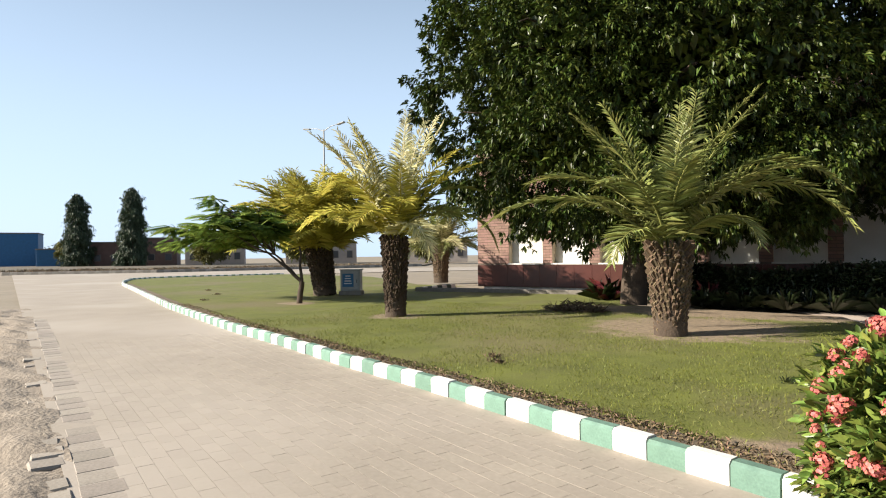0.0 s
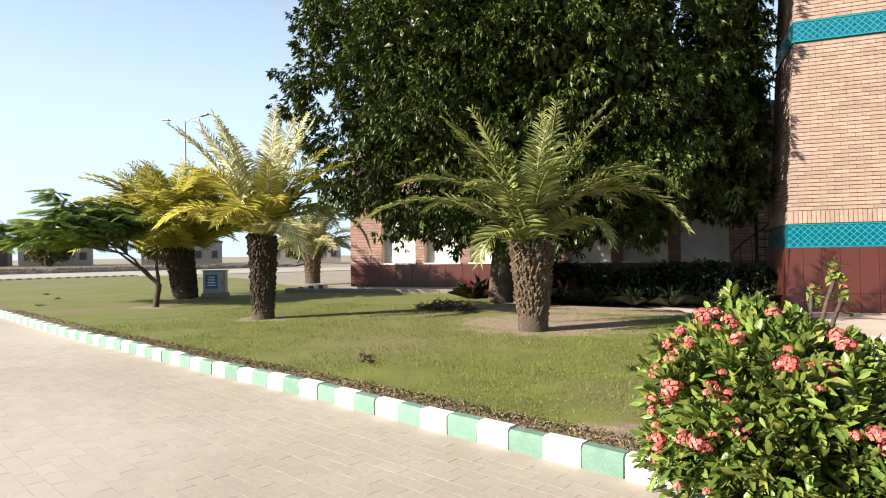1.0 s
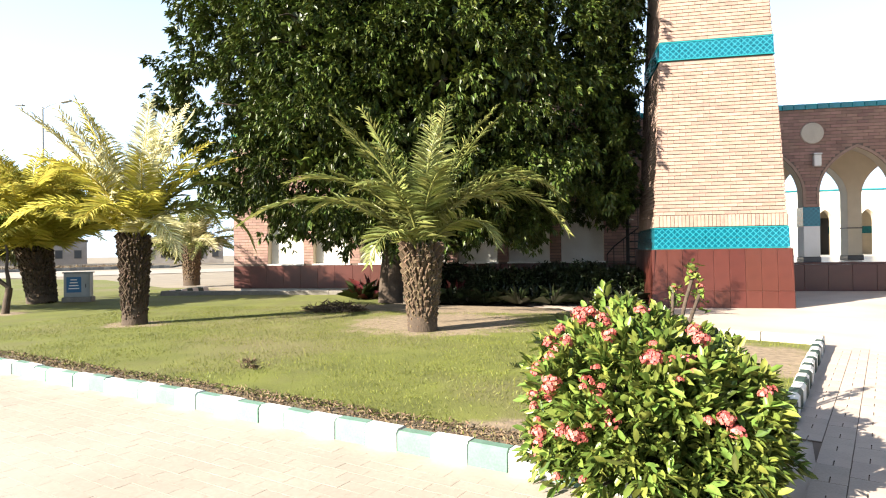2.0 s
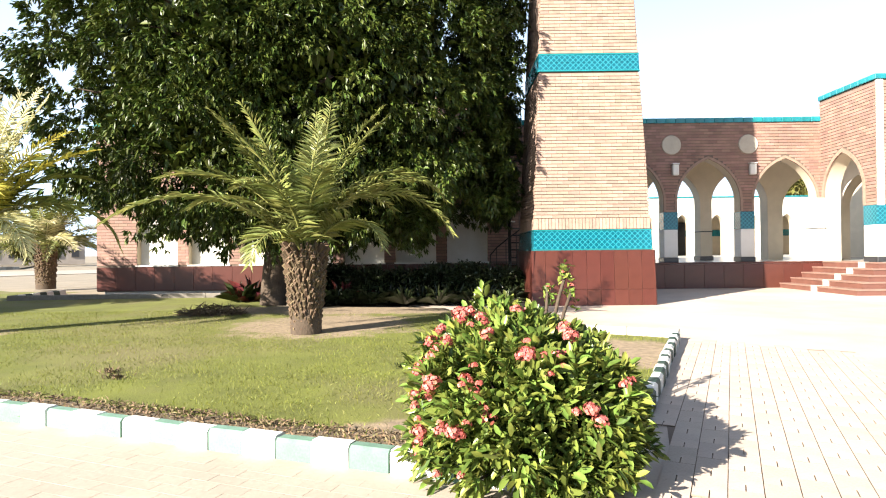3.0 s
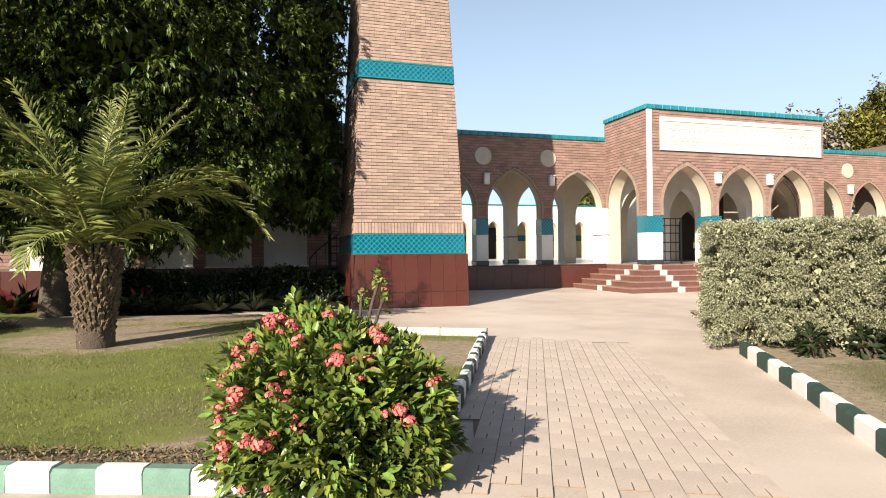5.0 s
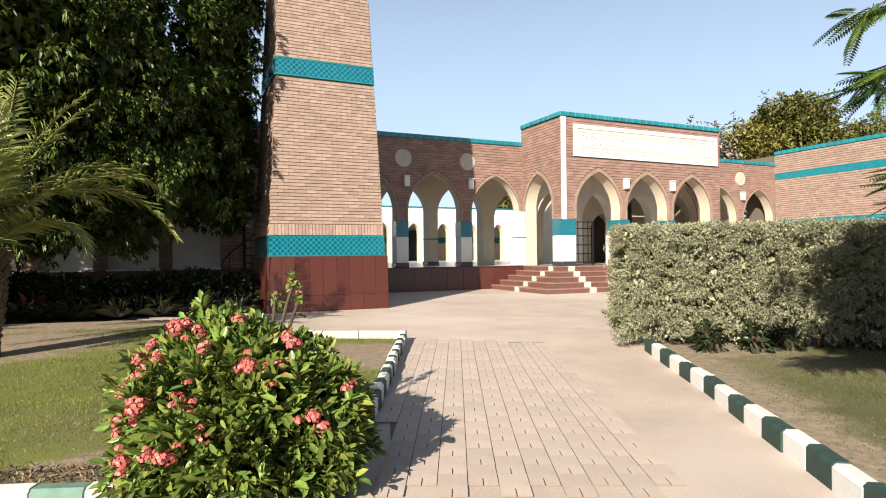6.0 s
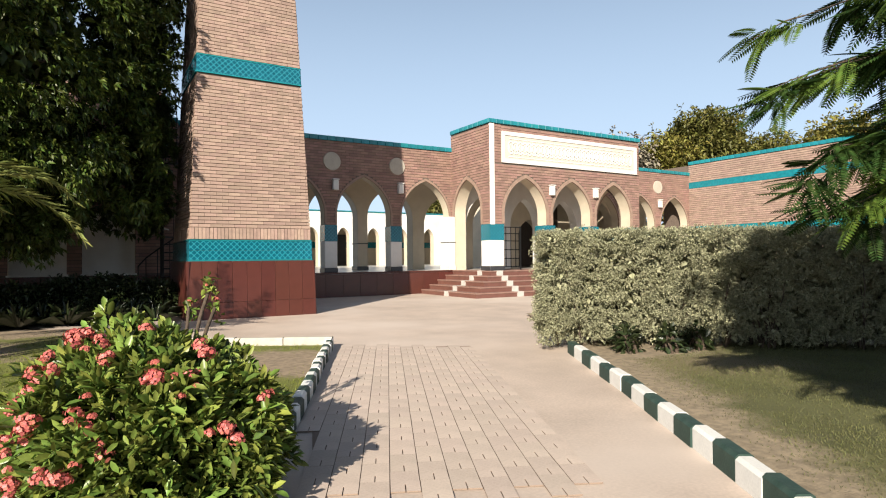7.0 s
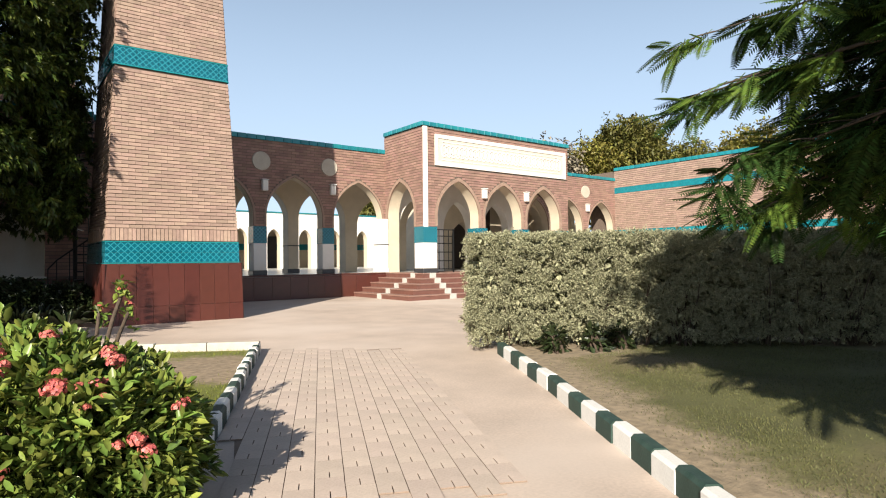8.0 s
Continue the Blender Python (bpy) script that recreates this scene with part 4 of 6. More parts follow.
def big_tree():
    t = empty("shade_tree", (-3.5, 13.5, 0.05), label="large dense dark green broadleaf tree beside the tower", category="tree")
    base = Vector((-0.15, -0.05, 0))
    fork = Vector((-0.05, 0.1, 2.2))
    runs = [(bend(base, fork, 0, 5, 0.04), 0.30, 0.22)]
    for k in range(9):
        a = 2 * math.pi * k / 9 + 0.3
        tip = Vector((3.6 * math.cos(a), 2.5 * math.sin(a), random.uniform(3.0, 7.5)))
        runs.append((bend(fork + Vector((0, 0, random.uniform(-.3, .6))), tip, 0.5, 7, 0.12), 0.12, 0.03))
        for j in range(3):
            q = tip + Vector([random.uniform(-1, 1) for _ in range(3)])
            runs.append((bend(fork.lerp(tip, 0.55 + 0.12 * j), q, 0.15, 5, 0.06), 0.05, 0.012))
    limbs("trunk", runs, t, 9)
    c, r = np.array([0.12, -0.1, 5.6]), np.array([4.95, 3.6, 4.5])
    n = 1280
    d = unit(rng.normal(0, 1, (n, 3)))
    # squarish crown in deep lobes, its underside higher towards the tower
    e = 1 / (np.abs(d) ** 2.7).sum(1) ** (1 / 2.7)
    lobes = np.array([noise.noise(Vector((q[0] * 2.1, q[1] * 2.1, q[2] * 2.1))) for q in d])
    fine = np.array([noise.noise(Vector((q[0] * 6 + 3, q[1] * 6, q[2] * 6))) for q in d])
    rad = e * (0.93 + 0.14 * lobes + 0.24 * fine) * rng.uniform(0.84, 1.03, n)
    ctr = c + d * rad[:, None] * r
    shade = ctr[:, 0] - 1.066 * (ctr[:, 1] + 0.45)
    keep = ~((ctr[:, 0] > 4.9) & (ctr[:, 1] > -1.2)) & ~((ctr[:, 1] < -0.3) & (shade > 5.4 + rng.normal(0, 0.12, n)))
    ctr, d = ctr[keep], d[keep]
    more = np.concatenate([rng.uniform([2.0, -0.2, 1.9], [5.2, 3.6, 8.0], (300, 3)), rng.uniform([4.3, 0.4, 2.0], [5.4, 4.4, 9.0], (170, 3)), rng.uniform([4.8, 0.6, 2.0], [5.75, 4.2, 9.6], (280, 3)), rng.uniform([0.8, -1.8, 2.2], [3.9, 0.2, 3.4], (45, 3)), rng.uniform([-3.6, -1.2, 2.4], [-1.6, 1.0, 4.6], (50, 3)), rng.uniform([0.5, -1.0, 1.4], [3.3, 1.6, 2.5], (130, 3))])
    ctr, d = np.concatenate([ctr, more]), np.concatenate([d, unit(rng.normal(0, 1, (len(more), 3)) + [0.3, -0.8, 0])])
    low = np.where(ctr[:, 0] > 3.5, 1.95, 1.3) + 0.5 * rng.random(len(ctr))
    ctr[:, 2] = np.maximum(ctr[:, 2], low)
    # each twig end is a hanging bunch: sprigs close together, longer downwards
    per = 13
    size = np.repeat(rng.uniform(0.7, 1.25, len(ctr)), per)[:, None]
    q = np.repeat(ctr, per, 0) + np.clip(rng.normal(0, 1, (len(ctr) * per, 3)), -1.8, 1.8) * [0.125, 0.125, 0.15] * size
    q[:, 2] -= 0.12 * rng.random(len(q)) ** 2
    out = np.repeat(d, per, 0) * 0.8 + unit(q - np.repeat(ctr, per, 0)) * 0.5
    ok = (q[:, 0] < 5.5 + 0.04 * q[:, 2]) & ~((q[:, 1] < -0.3) & (q[:, 0] - 1.066 * (q[:, 1] + 0.45) > 5.72))
    v1 = sprigs(q[ok], out[ok], 9, 0.140, 0.052, 0.65, 0.45, 0.02)
    m = 12000
    qi = c + unit(rng.normal(0, 1, (m, 3))) * (rng.uniform(0.30, 0.76, (m, 1))) * r * [0.92, 1, 1]
    qi = qi[~((qi[:, 1] < -0.3) & (qi[:, 0] - 1.066 * (qi[:, 1] + 0.45) > 5.6))]
    m = len(qi)
    qi[:, 2] = np.maximum(qi[:, 2], np.where(qi[:, 0] > 3.5, 2.1, 1.55))
    v2 = sprigs(qi, rng.normal(0, 1, (m, 3)), 7, 0.26, 0.12, 1.0, 0.3, 0.18)
    v, f = join([v1, v2])
    add("crown", fast_mesh("tree_crown", v, f, LEAF_TREE), t, "dense hanging dark green leaves")
    return t


def frond_mesh(name, length, rise, droop, mats, pairs=54, leaflet=0.42, width=0.013):
    """One feather palm frond along +x from the origin: a bent midrib and two rows of narrow leaflets."""
    n = 14
    pts, tans = [], []
    p, a = np.zeros(3), rise
    for i in range(n + 1):
        s = i / n
        a = rise - droop * s ** 1.1
        t = np.array([math.cos(a), 0, math.sin(a)])
        pts.append(p.copy())
        tans.append(t)
        p = p + t * length / n
    rv, rf = tube(pts, [0.022 * (1 - 0.85 * i / n) + 0.002 for i in range(n + 1)], 5)
    pts, tans = np.array(pts), np.array(tans)
    ps, ds, ns, ls = [], [], [], []
    for k in range(pairs):
        s = 0.16 + 0.84 * (k + random.uniform(-.3, .3)) / pairs
        x = min(max(s, 0), 0.999) * n
        i = int(x)
        pt = pts[i] + (pts[i + 1] - pts[i]) * (x - i)
        tg = tans[i]
        up = np.array([-tg[2], 0, tg[0]])
        env = math.sin(math.pi * min(1, 0.18 + 0.82 * s) ** 0.75) ** 0.6 if s < 0.97 else 0.35
        for sg in (-1, 1):
            fw = 0.35 + 0.75 * s
            d = np.array([0, sg, 0]) * 1.0 + tg * fw + up * random.uniform(0.1, 0.5) + np.array([0, 0, -0.3 * random.random()])
            ps.append(pt)
            ds.append(d + rng.normal(0, 0.11, 3))
            ns.append(up + np.array([0, -sg * 0.4, 0]))
            ls.append(leaflet * max(0.25, env) * random.uniform(0.85, 1.1))
    ls = np.array(ls)
    lv, lf = leaf_arrays(np.array(ps), np.array(ds), np.array(ns), ls, width * (1 + 0.6 * rng.random(len(ls))), 0.3, 0.14)
    tri = np.concatenate([rf[:, [0, 1, 2]], rf[:, [0, 2, 3]]])
    v, f = join([(rv, tri), (lv, lf)])
    return fast_mesh(name, v, f, mats)


def palm(x, y, h, r0, r1, length, count, mats, label, seed, lean=(0, 0), top_bias=1.0, rise=82, fall=48, boots=None, chosen=(), width=0.013, lowest=6):
    random.seed(seed)
    t = empty("date_palm", (x, y, 0.04), label=label, category="palm tree", group="date palms on the lawn")
    top = Vector((lean[0], lean[1], h))
    n = 9
    prof = [(i / n, r0 + (r1 - r0) * (i / n) ** 0.8 + 0.05 * (1 - i / n) ** 4) for i in range(n + 1)]
    v, f = tube([Vector((lean[0] * s, lean[1] * s, h * s)) for s, _ in prof], [r * 0.9 for _, r in prof], 18)
    tr = add("trunk", fast_mesh("palm_trunk", v, f, BARK), t)
    # stubs of cut leaf bases in spirals
    b = Boxes()
    rows = int(h / 0.037)
    for k in range(rows):
        s = (k + 0.5) / rows
        rad = (r0 + (r1 - r0) * s ** 0.8)
        m = 23
        for j in range(m):
            if random.random() < 0.12:
                continue
            a = 2 * math.pi * (j + 0.5 * (k % 2)) / m + random.uniform(-.12, .12)
            c = Vector((lean[0] * s + rad * 0.86 * math.cos(a), lean[1] * s + rad * 0.86 * math.sin(a), h * s + random.uniform(-.03, .03)))
            o = Vector((math.cos(a), math.sin(a), 0))
            side = Vector((-o.y, o.x, 0))
            w, out = rad * random.uniform(0.07, 0.12), random.uniform(0.035, 0.085) * (0.7 + 0.8 * s)
            q = [c - side * w, c + side * w, c + o * out + side * w * 0.5 + Vector((0, 0, 0.08 + out * 0.4)), c + o * out - side * w * 0.5 + Vector((0, 0, 0.08 + out * 0.4))]
            q2 = [p - o * 0.05 + Vector((0, 0, 0.05)) for p in q]
            b.face(q)
            b.face([q2[3], q2[2], q2[1], q2[0]])
            b.face([q[3], q[2], q2[2], q2[3]])
            b.face([q[0], q[3], q2[3], q2[0]])
            b.face([q[2], q[1], q2[1], q2[2]])
    stuff(add("boot_cover", b.mesh("boot_cover", [boots or BOOT]), tr, "rough brown cut leaf bases"))
    for az, up, fall_by, size, kind in chosen:
        fm = frond_mesh("frond", size, radians(up), radians(fall_by), mats[kind], leaflet=0.185 * length, width=width)
        add("frond", fm, t, m=pose(top.x, top.y, top.z - 0.05, random.uniform(-14, 14), random.uniform(-3, 3), az) @ Matrix.Translation((0.07, 0, 0)))
    kinds = []
    for k in range(7 if count else 0):
        kinds.append(frond_mesh("frond", length * (0.86 if k < 2 else 1.0) * random.uniform(0.92, 1.08), radians(max(rise - 10 * k, 22)), radians(fall + 7 * k + random.uniform(-13, 13)), mats[k % len(mats)], leaflet=0.2 * length, width=width))
    for i in range(count):
        s = ((i + 0.5) / count) ** top_bias
        k = min(lowest, int(s * (lowest + 1)))
        a = math.degrees(i * 2.399963 + random.uniform(-.25, .25))
        add("frond", kinds[k], t, m=pose(top.x, top.y, top.z - 0.04 - 0.1 * s, random.uniform(-24, 24), random.uniform(-9, 9), a) @ Matrix.Translation((0.05 + 0.08 * s, 0, 0)))
    return t


def feather_template(length=0.42, pairs=10, pinna=0.13, fine=9, tiny=0.020):
    """A twice-divided leaf along +x as arrays."""
    ps, ds, ns, ls = [], [], [], []
    for k in range(pairs):
        s = 0.15 + 0.85 * k / (pairs - 1)
        base = np.array([length * s, 0, -0.10 * length * s * s])
        pl = pinna * (0.55 + 0.9 * math.sin(math.pi * (0.15 + 0.75 * s))) * 0.75
        for sg in (-1, 1):
            ax = unit(np.array([0.55, sg, -0.12]))
            if fine == 0:
                ps.append(base), ds.append(ax), ns.append(np.array([0, 0, 1.0])), ls.append((pl, pl * 0.30))
                continue
            for j in range(fine):
                q = base + ax * pl * (j + 0.6) / fine
                for s2 in (-1, 1):
                    side = np.array([-ax[1] * s2, ax[0] * s2, 0.0])
                    ps.append(q), ds.append(unit(side + ax * 0.5)), ns.append(np.array([0, 0, 1.0]))
                    ls.append((tiny, tiny * 0.49))
    ls = np.array(ls)
    v, f = leaf_arrays(np.array(ps), np.array(ds), np.array(ns), ls[:, 0], ls[:, 1], 0.1, 0.1)
    rv, rf = tube([(length * i / 2, 0, -0.10 * length * (i / 2) ** 2) for i in range(3)], [0.003, 0.0025, 0.001], 3)
    return join([(v, f), (rv, np.concatenate([rf[:, [0, 1, 2]], rf[:, [0, 2, 3]]]))])


def scatter(template, poses):
    v, f = template
    h = np.concatenate([v, np.ones((len(v), 1))], 1)
    return join([((h @ np.array(m).T)[:, :3], f) for m in poses])


def feather_sprays(template, twigs, per, tilt=(-25, 25), size=(0.8, 1.25)):
    """Leaves set alternately along twigs: rows of (start, end)."""
    poses = []
    for a, b in twigs:
        a, b = Vector(a), Vector(b)
        way = math.degrees(math.atan2(b.y - a.y, b.x - a.x))
        for k in range(per):
            s = (k + random.random()) / per
            p = a.lerp(b, s)
            sg = 1 if k % 2 else -1
            poses.append(pose(p.x, p.y, p.z + random.uniform(-.04, .04), random.uniform(-30, 30), random.uniform(*tilt), way + sg * random.uniform(15, 75)) @ Matrix.Scale(random.uniform(*size), 4))
    return scatter(template, poses)


def feather_tree_lawn():
    random.seed(21)
    t = empty("feathery_tree", (-11.17, 10.55, 0.04), label="young feathery-leaved tree with forked trunk on the lawn", category="tree")
    fork = Vector((0.05, 0.05, 0.55))
    runs = [(bend((0, 0, 0), fork, 0, 4, 0.01), 0.075, 0.065)]
    hubs = [Vector(q) for q in ((-1.0, 0.1, 1.25), (-0.75, -0.35, 1.3), (-0.3, 0.3, 1.45))]
    for q in hubs:
        runs.append((bend(fork, q, 0.02, 5, 0.02), 0.045, 0.022))
    twigs = []
    ends = [(-3.8, 0.2, 1.75), (-5.0, -0.8, 1.5), (-2.8, 0.9, 2.15), (-1.9, -0.9, 2.2), (-1.6, 0.7, 2.2), (-1.0, -0.2, 1.9), (-3.0, -0.6, 2.55), (-5.6, 0.5, 1.65), (-2.0, 0.2, 2.35), (-4.2, 1.2, 2.0), (-4.4, -1.4, 1.8), (-2.4, -1.6, 1.9)]
    for e in ends:
        e = Vector((-1.75 + (e[0] + 1.9) * 0.66, e[1] * 0.85, e[2] + 0.15))
        hub = min(hubs, key=lambda q: (q - e).length)
        runs.append((bend(hub, e, 0.10, 6, 0.05), 0.018, 0.006))
        for j in range(11):
            s = 0.35 + 0.65 * (j + random.random()) / 11
            p = hub.lerp(Vector(e), s) + Vector((0, 0, 0.10 * 4 * s * (1 - s)))
            q = p + Vector((random.uniform(-.7, .45), random.uniform(-.7, .7), random.uniform(-0.05, .28)))
            twigs.append((p, q))
            runs.append((bend(p, q, 0.03, 3, 0.01), 0.010, 0.003))
    limbs("trunk", runs, t, 6)
    tp = feather_template(0.5, 11, 0.17, 0)
    a = feather_sprays(tp, [w for i, w in enumerate(twigs) if i % 4], 5, (-8, 22))
    b = feather_sprays(tp, [w for i, w in enumerate(twigs) if i % 4 == 0], 5, (-8, 22))
    cr = add("crown", fast_mesh("feather_crown", *a, LEAF_LAWN_TREE), t, "flat tiers of green feathery leaves")
    add("young_leaves", fast_mesh("feather_young", *b, LEAF_FEATHER_LIGHT), cr, "bright yellow-green young leaves")
    return t


def feather_tree_near():
    random.seed(33)
    o = Vector((4.3, -1.3, 0.04))
    t = empty("feathery_tree", o, label="spreading feathery-leaved tree over the shaded lawn", category="tree")
    fork = Vector((0.0, 0.1, 1.7))
    runs = [(bend((0, 0, -0.05), fork, 0, 4, 0.02), 0.15, 0.12)]
    tips = [(4.05, 2.03, 2.28), (4.28, 2.13, 2.75), (4.05, 2.0, 1.72), (4.4, 1.9, 1.50), (4.75, 2.2, 2.45), (4.9, 1.9, 1.55), (5.2, 2.3, 2.1), (4.6, 1.6, 3.1),
            (5.5, 2.4, 1.7), (5.9, 2.2, 2.6), (5.9, 1.7, 1.5), (4.9, 1.4, 2.0), (6.3, 1.9, 2.0), (5.3, 1.5, 2.9), (5.6, 1.1, 2.3), (6.4, 1.2, 3.0), (4.3, 1.3, 1.9), (4.6, 1.0, 1.6), (5.2, 0.9, 1.7), (6.0, 0.9, 1.7)]
    while len(tips) < 112:
        d = Vector((random.gauss(0, 1), random.gauss(0, 1), random.gauss(0, 1))).normalized() * random.uniform(0.55, 1.0)
        p = Vector((3.9 + 3.4 * d.x, -0.9 + 3.1 * d.y, 3.3 + 1.5 * d.z))
        across = p.x * 0.684 - p.y * 0.729
        if across < 1.25 or p.y > 0.1 and math.atan2(p.x - 0.39, p.y - 0.06) < radians(62):
            continue
        tips.append(tuple(p))
    while len(tips) < 160:  # boughs that hang over the hedge
        az, reach = radians(random.uniform(66, 80)), random.uniform(3.4, 6.6)
        p = Vector((0.39 + reach * math.sin(az), 0.06 + reach * math.cos(az), random.uniform(1.45, 3.7)))
        if p.x * 0.684 - p.y * 0.729 > 1.35:
            tips.append(tuple(p))
    while len(tips) < 330:  # heavy crown side, mostly unseen: added to block sky light over the lawn
        p = Vector((random.uniform(3.0, 11.0), random.uniform(-6.5, 2.6), random.uniform(1.25, 5.6)))
        if p.x * 0.684 - p.y * 0.729 < 1.35 or p.y > -0.6 and math.atan2(p.x - 0.39, p.y - 0.06) < radians(67):
            continue
        if (p - Vector((0.39, 0.06, 1.2))).length < 3.2 or (p.y < -2.5 and p.z < 2.0):
            continue
        tips.append(tuple(p))
    near, mid, far = [], [], []
    for k, e in enumerate(tips):
        e = Vector(e) - o
        runs.append((bend(fork, e, 0.3, 8, 0.04), 0.030 if k % 3 == 0 else 0.018, 0.004))
        way = (e - fork).normalized()
        twigs = 8 if k < 160 else 5
        for j in range(twigs):
            s = (0.55 if k < 20 else 0.4) + 0.45 * (j + random.random()) / twigs
            p = fork.lerp(e, s) + Vector((0, 0, 0.3 * 4 * s * (1 - s)))
            q = p + way * random.uniform(0.05, 0.22) + Vector((random.uniform(-.28, .28), random.uniform(-.28, .28), random.uniform(-0.2, .05)))
            (near if k < 20 else mid if e.y + o.y > -0.6 else far).append((p, q))
            runs.append((bend(p, q, 0.02, 3, 0.01), 0.006, 0.002))
    limbs("trunk", runs, t, 6)
    fine, medium, coarse = feather_template(0.27, 15, 0.050, 0), feather_template(0.30, 15, 0.056, 0), feather_template(0.46, 10, 0.17, 0)
    a = feather_sprays(fine, [w for i, w in enumerate(near) if i % 3], 17, (-5, 55))
    b = feather_sprays(fine, [w for i, w in enumerate(near) if i % 3 == 0], 15, (-5, 55))
    c = join([feather_sprays(coarse, far, 5, (0, 40)), feather_sprays(medium, mid, 8, (0, 65), (0.9, 1.4))])
    cr = add("crown", fast_mesh("feather_crown", *join([a, c]), LEAF_FEATHER), t, "drooping dark feathery leaves")
    add("young_leaves", fast_mesh("feather_young", *b, LEAF_FEATHER_LIGHT), cr, "bright green young leaves")
    return t


def flower_bush():
    random.seed(5)
    t = empty("flowering_bush", (0.67, 3.46, 0.0), label="rounded flowering bush with glossy leaves and coral flower heads", category="bush")
    n = 1750
    d = unit(rng.normal(0, 1, (n, 3)) + [0, 0, 0.25])
    d[:, 2] = np.abs(d[:, 2]) * np.where(rng.random(n) < 0.72, 1, -0.5)
    lob = np.array([noise.noise(Vector(q * 2.3)) for q in d])
    rad = (0.95 + 0.27 * lob) * rng.uniform(0.72, 1.04, n) * np.where(rng.random(n) < 0.05, 1.14, 1.0)
    broad = 0.97 / (np.abs(d) ** 3.0).sum(1) ** (1 / 3.0)
    ctr = np.array([0, 0, 0.32]) + d * (rad * broad)[:, None] * [0.61, 0.68, 0.55]
    ctr[:, 2] = np.maximum(ctr[:, 2], 0.05 + 0.1 * rng.random(n))
    flat = np.hypot(ctr[:, 0] / 0.70, ctr[:, 1] / 0.75)
    ctr[:, :2] /= np.maximum(1, flat / 0.98)[:, None]
    ctr[:, :2] *= np.where(ctr[:, 2] < 0.12, 0.97, 1.0)[:, None]
    ctr[:, 2] *= 1 - 0.16 * np.clip((ctr[:, 0] + 0.05) / 0.4, 0, 1)
    skirt = rng.uniform([-0.1, -0.58, 0.04], [0.30, -0.3, 0.22], (80, 3))
    ctr, d, n = np.concatenate([ctr, skirt]), np.concatenate([d, np.tile([0.1, -1.0, 0.3], (80, 1))]), n + 80
    stalks = ((0.36, 0.67, 1.03), (0.24, 0.66, 0.93), (0.40, 0.64, 0.94))
    runs = []
    for k in range(60):
        e = ctr[int(rng.integers(n))]
        runs.append((bend((random.uniform(-.12, .12), random.uniform(-.12, .12), 0), tuple(e * [0.95, 0.95, 0.97]), 0.05, 4, 0.02), 0.012, 0.006))
    for x, y, z in stalks:
        runs.append((bend((0.1, 0.3, 0.2), (x, y, z), 0.03, 5, 0.01), 0.014, 0.011))
    limbs("branching", runs, t, 6)
    per = 12
    v = sprigs(ctr, d + [0, 0, 0.35], per, 0.084, 0.030, 0.62, 0.0, 0.018, oval_arrays)
    tops = np.repeat(np.array(stalks), 11, 0)
    v2 = sprigs(tops + rng.normal(0, 1, tops.shape) * [0.018, 0.018, 0.035], np.tile([0, 0, 0.3], (len(tops), 1)), 3, 0.055, 0.026, 0.9, 0.0, 0.010, oval_arrays)
    inner = unit(rng.normal(0, 1, (420, 3))) * rng.uniform(0, 0.8, (420, 1)) * [0.6, 0.55, 0.42] + [0, 0, 0.38]
    inner[:, 2] = np.abs(inner[:, 2])
    v3 = sprigs(inner, rng.normal(0, 1, (420, 3)), 7, 0.12, 0.05, 1.0, 0.1, 0.05)
    add("leaves", fast_mesh("bush_leaves", *join([v, v2, v3]), LEAF_BUSH), t, "glossy mid-green leaves")
    # flower heads, of small paired petals
    def head(r, cnt):
        q = unit(rng.normal(0, 1, (cnt, 3)) + [0, 0, 0.8]) * r * rng.uniform(0.6, 1.15, (cnt, 1)) * [1.15, 1.15, 0.8]
        parts = []
        for s in range(2):
            side = unit(np.cross(q, rng.normal(0, 1, (cnt, 3))))
            parts.append(leaf_arrays(q - side * 0.011, side, unit(q), 0.020, 0.019, 0.1, 0.0))
        return fast_mesh("flower_head", *join(parts), PETAL)
    heads = [head(0.038, 50), head(0.030, 34), head(0.021, 18)]
    # bearing, height angle and size of each flower head on the bush's rounded face
    spots = [(167, 58, 0), (-172, 60, 0), (171, 60, 2), (153, 74, 2), (158, 66, 1), (128, 80, 2), (-117, 77, 1), (-133, 59, 1), (-124, 52, 1), (172, 47, 1),
             (172, 40, 1), (-150, 40, 0), (177, 24, 0), (-168, 13, 1), (-142, 23, 0), (-119, 25, 1), (-113, 15, 1), (-149, 1, 0), (-127, 7, 0), (-155, -11, 1)]
    spots += [(-124, -12, 2), (-136, -14, 2), (-96, 44, 0), (-82, 43, 1), (-66, 56, 0), (-87, 34, 2), (-48, 32, 1), (-71, 22, 0), (-124, 29, 1), (-89, 41, 2), (60, 40, 1), (110, 35, 0), (30, 50, 1), (80, 60, 2)]
    heads_at = []
    for az, el, k in spots:
        for j in range((6, 3, 1)[k]):
            a, e = radians(az + (random.uniform(-7, 7) if j else 0)), radians(el + (random.uniform(-5, 5) if j else 0))
            w = Vector((math.cos(e) * math.cos(a), math.cos(e) * math.sin(a), math.sin(e)))
            r = (1.0 + (0.06 if el > 55 else 0.0)) * 0.96 / (abs(w.x) ** 3 + abs(w.y) ** 3 + abs(w.z) ** 3) ** (1 / 3)
            heads_at.append((0.65 * r * math.cos(e) * math.cos(a), 0.72 * r * math.cos(e) * math.sin(a), (0.30 + 0.58 * r * math.sin(e)) * (1 - 0.14 * min(1, max(0, math.cos(e) * math.cos(a) / 0.6))) + random.uniform(-.015, .015), min(2, k + (j > 0) + (j > 3))))
